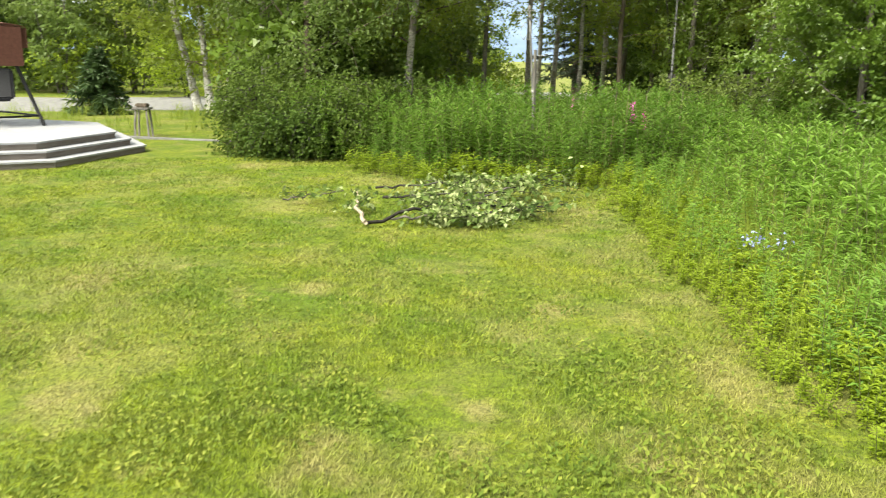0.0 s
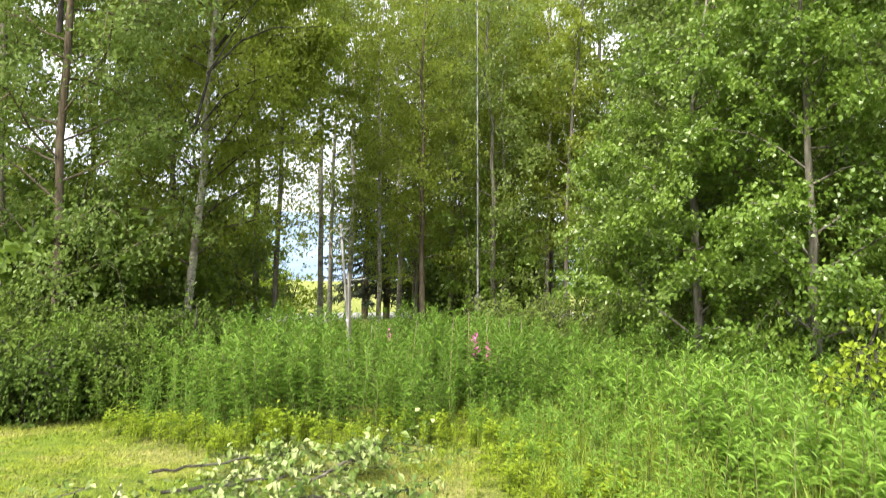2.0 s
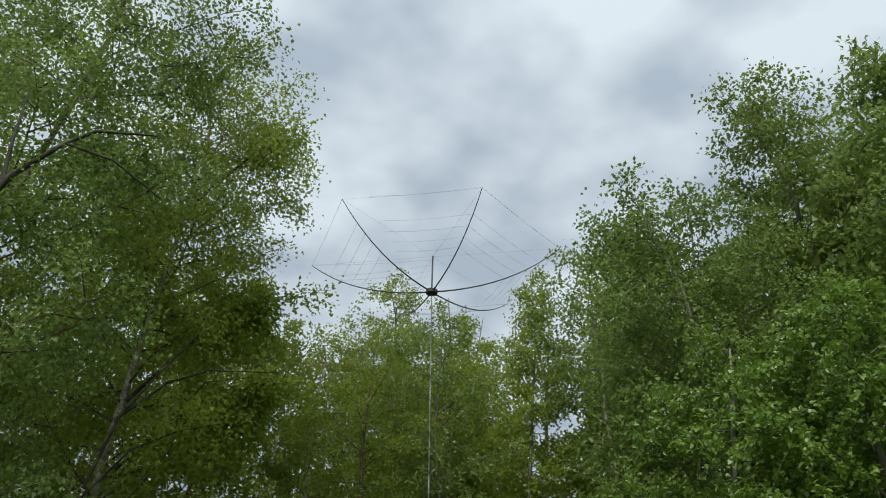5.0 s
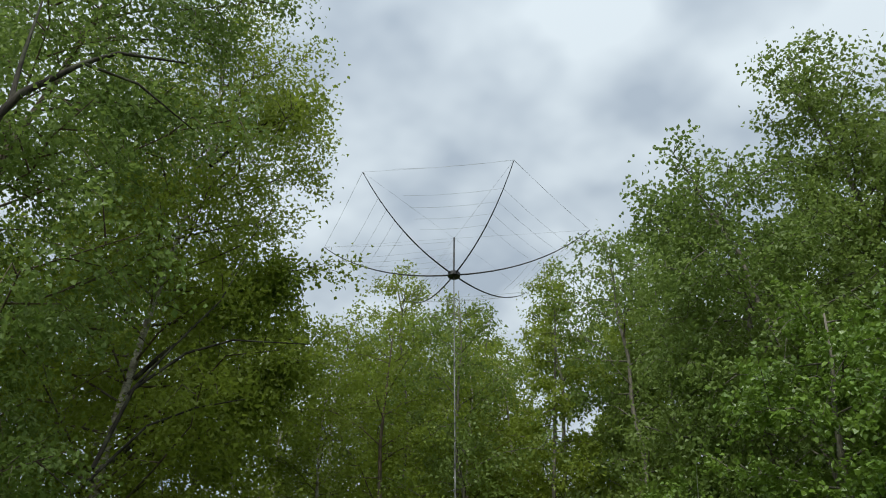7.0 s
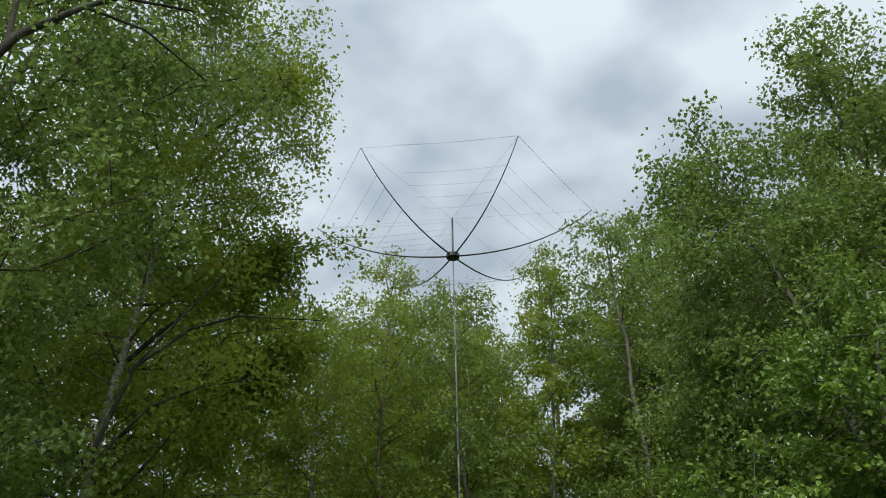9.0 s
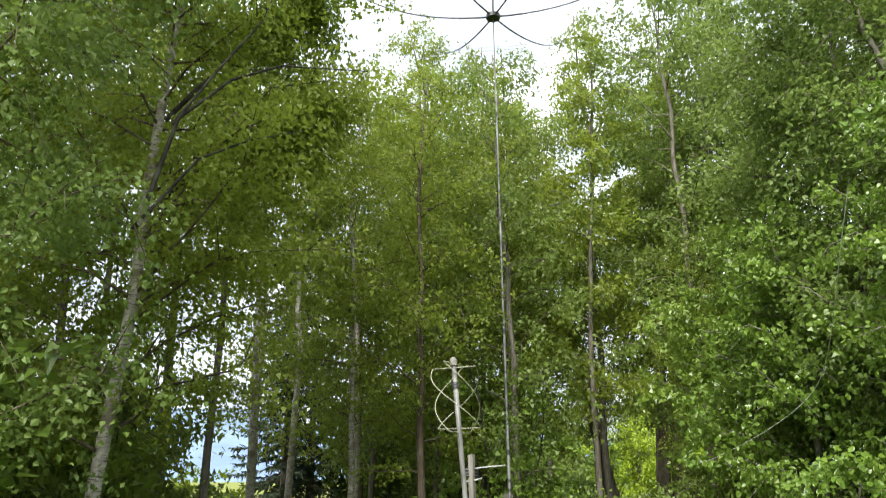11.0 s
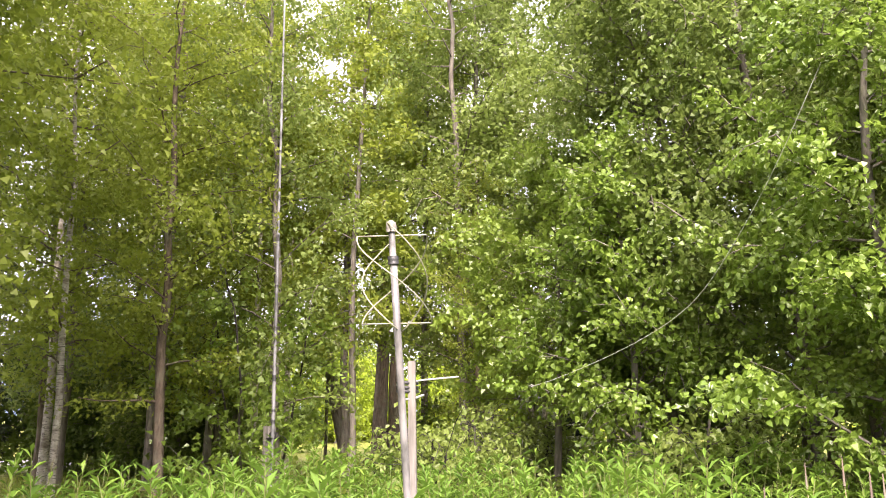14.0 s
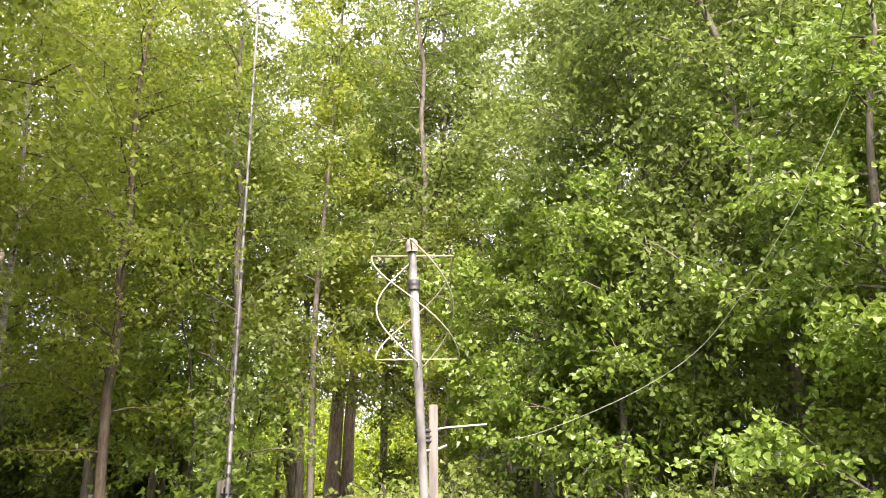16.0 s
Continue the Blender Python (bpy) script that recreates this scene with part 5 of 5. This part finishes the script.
# ---- deck with steps, and the swing seat on it ----
def deck():
    root = thing("deck", -8.2, 12.95, -0.07, "pale grey eight-sided garden deck with three steps", "deck")
    def ring(r):
        return [(r * math.cos(radians(10.5 + 45 * k)), r * math.sin(radians(10.5 + 45 * k))) for k in range(8)]
    levels = ((3.0, 0.0, 0.115), (2.76, 0.115, 0.23), (2.52, 0.23, 0.345))
    for r, z0, z1 in levels:
        for name, rr, a, b, mat in (("riser", r - 0.03, z0, z1 - 0.028, DECK_SIDE), ("tread", r, z1 - 0.028, z1, DECK_TOP)):
            bm = bmesh.new()
            lo = [bm.verts.new((x, y, a)) for x, y in ring(rr)]
            hi = [bm.verts.new((x, y, b)) for x, y in ring(rr)]
            bm.faces.new(hi)
            bm.faces.new(lo[::-1])
            for k in range(8):
                bm.faces.new((lo[k], lo[(k + 1) % 8], hi[(k + 1) % 8], hi[k]))
            part(name, bm, mat, root)


deck()


def swing():
    sx, sy = -7.6, 13.6
    root = thing("garden_swing", sx, sy, 0.275, "canopied garden swing with brown canvas and black frame", "swing", turn=-32)
    tube("front_leg", [(0.0, -0.55, 0.0), (-0.08, -0.25, 0.9), (-0.12, 0.0, 1.65)], 0.034, BLACK_METAL, root)
    tube("back_leg", [(0.0, 0.55, 0.0), (-0.08, 0.25, 0.9), (-0.12, 0.0, 1.65)], 0.034, BLACK_METAL, root)
    tube("front_leg", [(-1.9, -0.55, 0.0), (-1.82, -0.25, 0.9), (-1.78, 0.0, 1.65)], 0.024, BLACK_METAL, root)
    tube("back_leg", [(-1.9, 0.55, 0.0), (-1.82, 0.25, 0.9), (-1.78, 0.0, 1.65)], 0.024, BLACK_METAL, root)
    tube("foot_bar", [(-0.02, -0.5, 0.18), (-0.02, 0.5, 0.18)], 0.018, BLACK_METAL, root)
    tube("rear_bar", [(0.0, 0.5, 0.18), (-1.9, 0.5, 0.18)], 0.018, BLACK_METAL, root)
    tube("top_bar", [(-0.1, 0, 1.65), (-1.8, 0, 1.65)], 0.024, BLACK_METAL, root)
    for x in (-0.35, -1.55):
        tube("hanger", [(x, 0.0, 1.65), (x, -0.12, 1.1), (x, -0.2, 0.6)], 0.012, BLACK_METAL, root)
    bm = bmesh.new()
    box(bm, -1.6, -0.45, 0.44, -0.14, 0.1, 0.52, 0.03)
    part("seat", bm, SWING_CLOTH, root)
    bm = bmesh.new()
    box(bm, -1.6, 0.1, 0.48, -0.14, 0.17, 1.0, 0.03)
    part("backrest", bm, SWING_CLOTH, root)
    bm = bmesh.new()
    r = bmesh.ops.create_grid(bm, x_segments=8, y_segments=8, size=0.5, matrix=Matrix.LocRotScale((-1.05, 0, 0), None, (2.05, 0.8, 1)))
    for v in bm.verts:
        v.co.z = 1.765 - 0.05 * (v.co.y / 0.4) ** 2 - 0.02 * math.sin(6 * v.co.x)
    bmesh.ops.solidify(bm, geom=bm.faces[:], thickness=0.012)
    part("canopy", bm, CANOPY, root, "brown canvas canopy")
    for y in (-0.4, 0.4):
        bm = bmesh.new()
        box(bm, -2.07, y - 0.006, 1.36, -0.03, y + 0.006, 1.70, 0.003)
        part("valance", bm, CANOPY, root)
    bm = bmesh.new()
    box(bm, -0.035, -0.39, 1.05, -0.023, 0.3, 1.71, 0.003)
    part("side_curtain", bm, CANOPY, root)


swing()


def garden_stand():
    x, y = -6.3, 16.1
    root = thing("garden_stand", x, y, float(ground_z(x, y)), "small rustic wooden stand beside the path", "stand")
    for dx, dy in ((-0.13, -0.1), (0.13, -0.1), (0.13, 0.1), (-0.13, 0.1)):
        tube("leg", [(dx * 1.1, dy * 1.1, 0), (dx, dy, 0.3), (dx * 0.85, dy * 0.85, 0.56)], 0.022, GREY_WOOD, root, 6)
    bm = bmesh.new()
    box(bm, -0.17, -0.14, 0.56, 0.17, 0.14, 0.60, 0.008)
    part("top", bm, GREY_WOOD, root)
    bm = bmesh.new()
    box(bm, -0.12, -0.10, 0.60, 0.12, 0.10, 0.68, 0.02)
    part("box", bm, BROWN_BARK, root)


garden_stand()


def shed():
    root = thing("shed", 21.9, 26.4, -0.08, "pale green shed half hidden by trees", "shed", turn=-58)
    bm = bmesh.new()
    box(bm, -1.25, -1.5, 0, 1.25, 1.5, 1.95, 0.01)
    part("wall", bm, HOUSE_WALL, root)
    bm = bmesh.new()
    pts = [(-1.4, -1.75, 1.96), (1.4, -1.75, 1.96), (1.4, 0, 2.35), (-1.4, 0, 2.35), (-1.4, 1.75, 1.96), (1.4, 1.75, 1.96)]
    vs = [bm.verts.new(q) for q in pts]
    for q in ((0, 1, 2, 3), (3, 2, 5, 4), (0, 3, 4), (1, 5, 2), (0, 4, 5, 1)):
        bm.faces.new([vs[k] for k in q])
    part("roof", bm, ROOFING, root)
    bm = bmesh.new()
    box(bm, -1.4, -1.79, 1.88, 1.4, -1.755, 2.0, 0.004)
    part("fascia", bm, HOUSE_WALL, root)
    bm = bmesh.new()
    for x0, z0, x1, z1 in ((-0.1, 0.8, 0.9, 0.88), (-0.1, 1.6, 0.9, 1.68), (-0.1, 0.88, -0.02, 1.6), (0.82, 0.88, 0.9, 1.6), (-0.02, 1.21, 0.82, 1.27)):
        box(bm, x0, -1.56, z0, x1, -1.503, z1)
    win = part("window_frame", bm, WHITE_TRIM, root)
    for z0, z1 in ((0.88, 1.21), (1.27, 1.6)):
        bm = bmesh.new()
        box(bm, -0.02, -1.525, z0, 0.82, -1.508, z1)
        part("pane", bm, GLASS, win)


shed()


# ---- flowers and dry stalks among the weeds ----
def flowering_weed(x, y, h, seed):
    rng = np.random.default_rng(seed)
    root = thing("flowering_fireweed", x, y, float(ground_z(x, y)), "fireweed with a spike of pink flowers", "flower", "pink flowering weeds")
    (v, f), _ = weed_template(rng, 34, h * 0.75, 0.14, 0.026)
    tagged(hung(new("foliage", sheet("foliage", v, f, LEAF_WEED)), root), kind="stuff")
    tube("stem", [(0, 0, 0), (0.01, 0, h * 0.5), (0.0, 0.01, h)], [0.006, 0.005, 0.003], STEM, root, 5)
    k = 46
    at = np.stack([rng.normal(size=k) * 0.02, rng.normal(size=k) * 0.02, rng.uniform(h * 0.72, h * 0.98, k)], 1)
    v, f = leaves(rng, at, 0.032, 0.026, 0.3)
    tagged(hung(new("blossom", sheet("blossom", v, f, PINK)), root, "pink petals"), kind="stuff")


flowering_weed(2.85, 12.0, 1.18, 401)
flowering_weed(3.05, 12.08, 1.05, 402)
flowering_weed(2.5, 15.6, 1.1, 403)


def dry_stalk(x, y, h, k):
    root = thing("dry_stalk", x, y, float(ground_z(x, y)), "bare dry brown stalk standing among the weeds", "stalk", "dry stalks")
    tube("stem", [(0, 0, 0), (0.02 * math.sin(k), 0.01, h * 0.6), (0.05 * math.sin(k * 2.1), 0.03, h)], [0.0045, 0.004, 0.002], DRY_STEM, root, 5)
    tube("head", [(0.05 * math.sin(k * 2.1), 0.03, h), (0.05 * math.sin(k * 2.1) + 0.01, 0.03, h + 0.16)], [0.008, 0.003], BROWN_BARK, root, 5)


for k, (x, y, h) in enumerate(((2.8, 12.1, 1.32), (2.62, 12.35, 1.2), (3.2, 12.4, 1.15), (3.6, 12.7, 1.2), (2.2, 12.7, 1.15), (1.75, 13.1, 1.1), (3.9, 13.0, 1.15))):
    dry_stalk(x, y, h, k)


def blue_flowers(x, y, z, n, seed):
    rng = np.random.default_rng(seed)
    root = thing("blue_flower_clump", x, y, float(ground_z(x, y)), "clump of pale blue flowers among the weeds", "flower")
    at = rng.normal(size=(n, 3)) * [0.06, 0.06, 0.05] + [0, 0, z]
    stems = [tube_arrays(np.stack([[q[0] * 0.4, q[1] * 0.4, 0.0], [q[0] * 0.8, q[1] * 0.8, q[2] * 0.6], q]), [0.004, 0.003, 0.002], 3) for q in at[:8]]
    v, f = joined(stems)
    tagged(hung(new("stem", sheet("stem", v, f, STEM)), root), kind="stuff")
    v, f = leaves(rng, at, 0.035, 0.03, 1.0)
    tagged(hung(new("blossom", sheet("blossom", v, f, BLUE)), root, "pale blue petals"), kind="stuff")


blue_flowers(2.57, 6.17, 0.30, 40, 411)
blue_flowers(2.7, 5.9, 0.34, 14, 412)
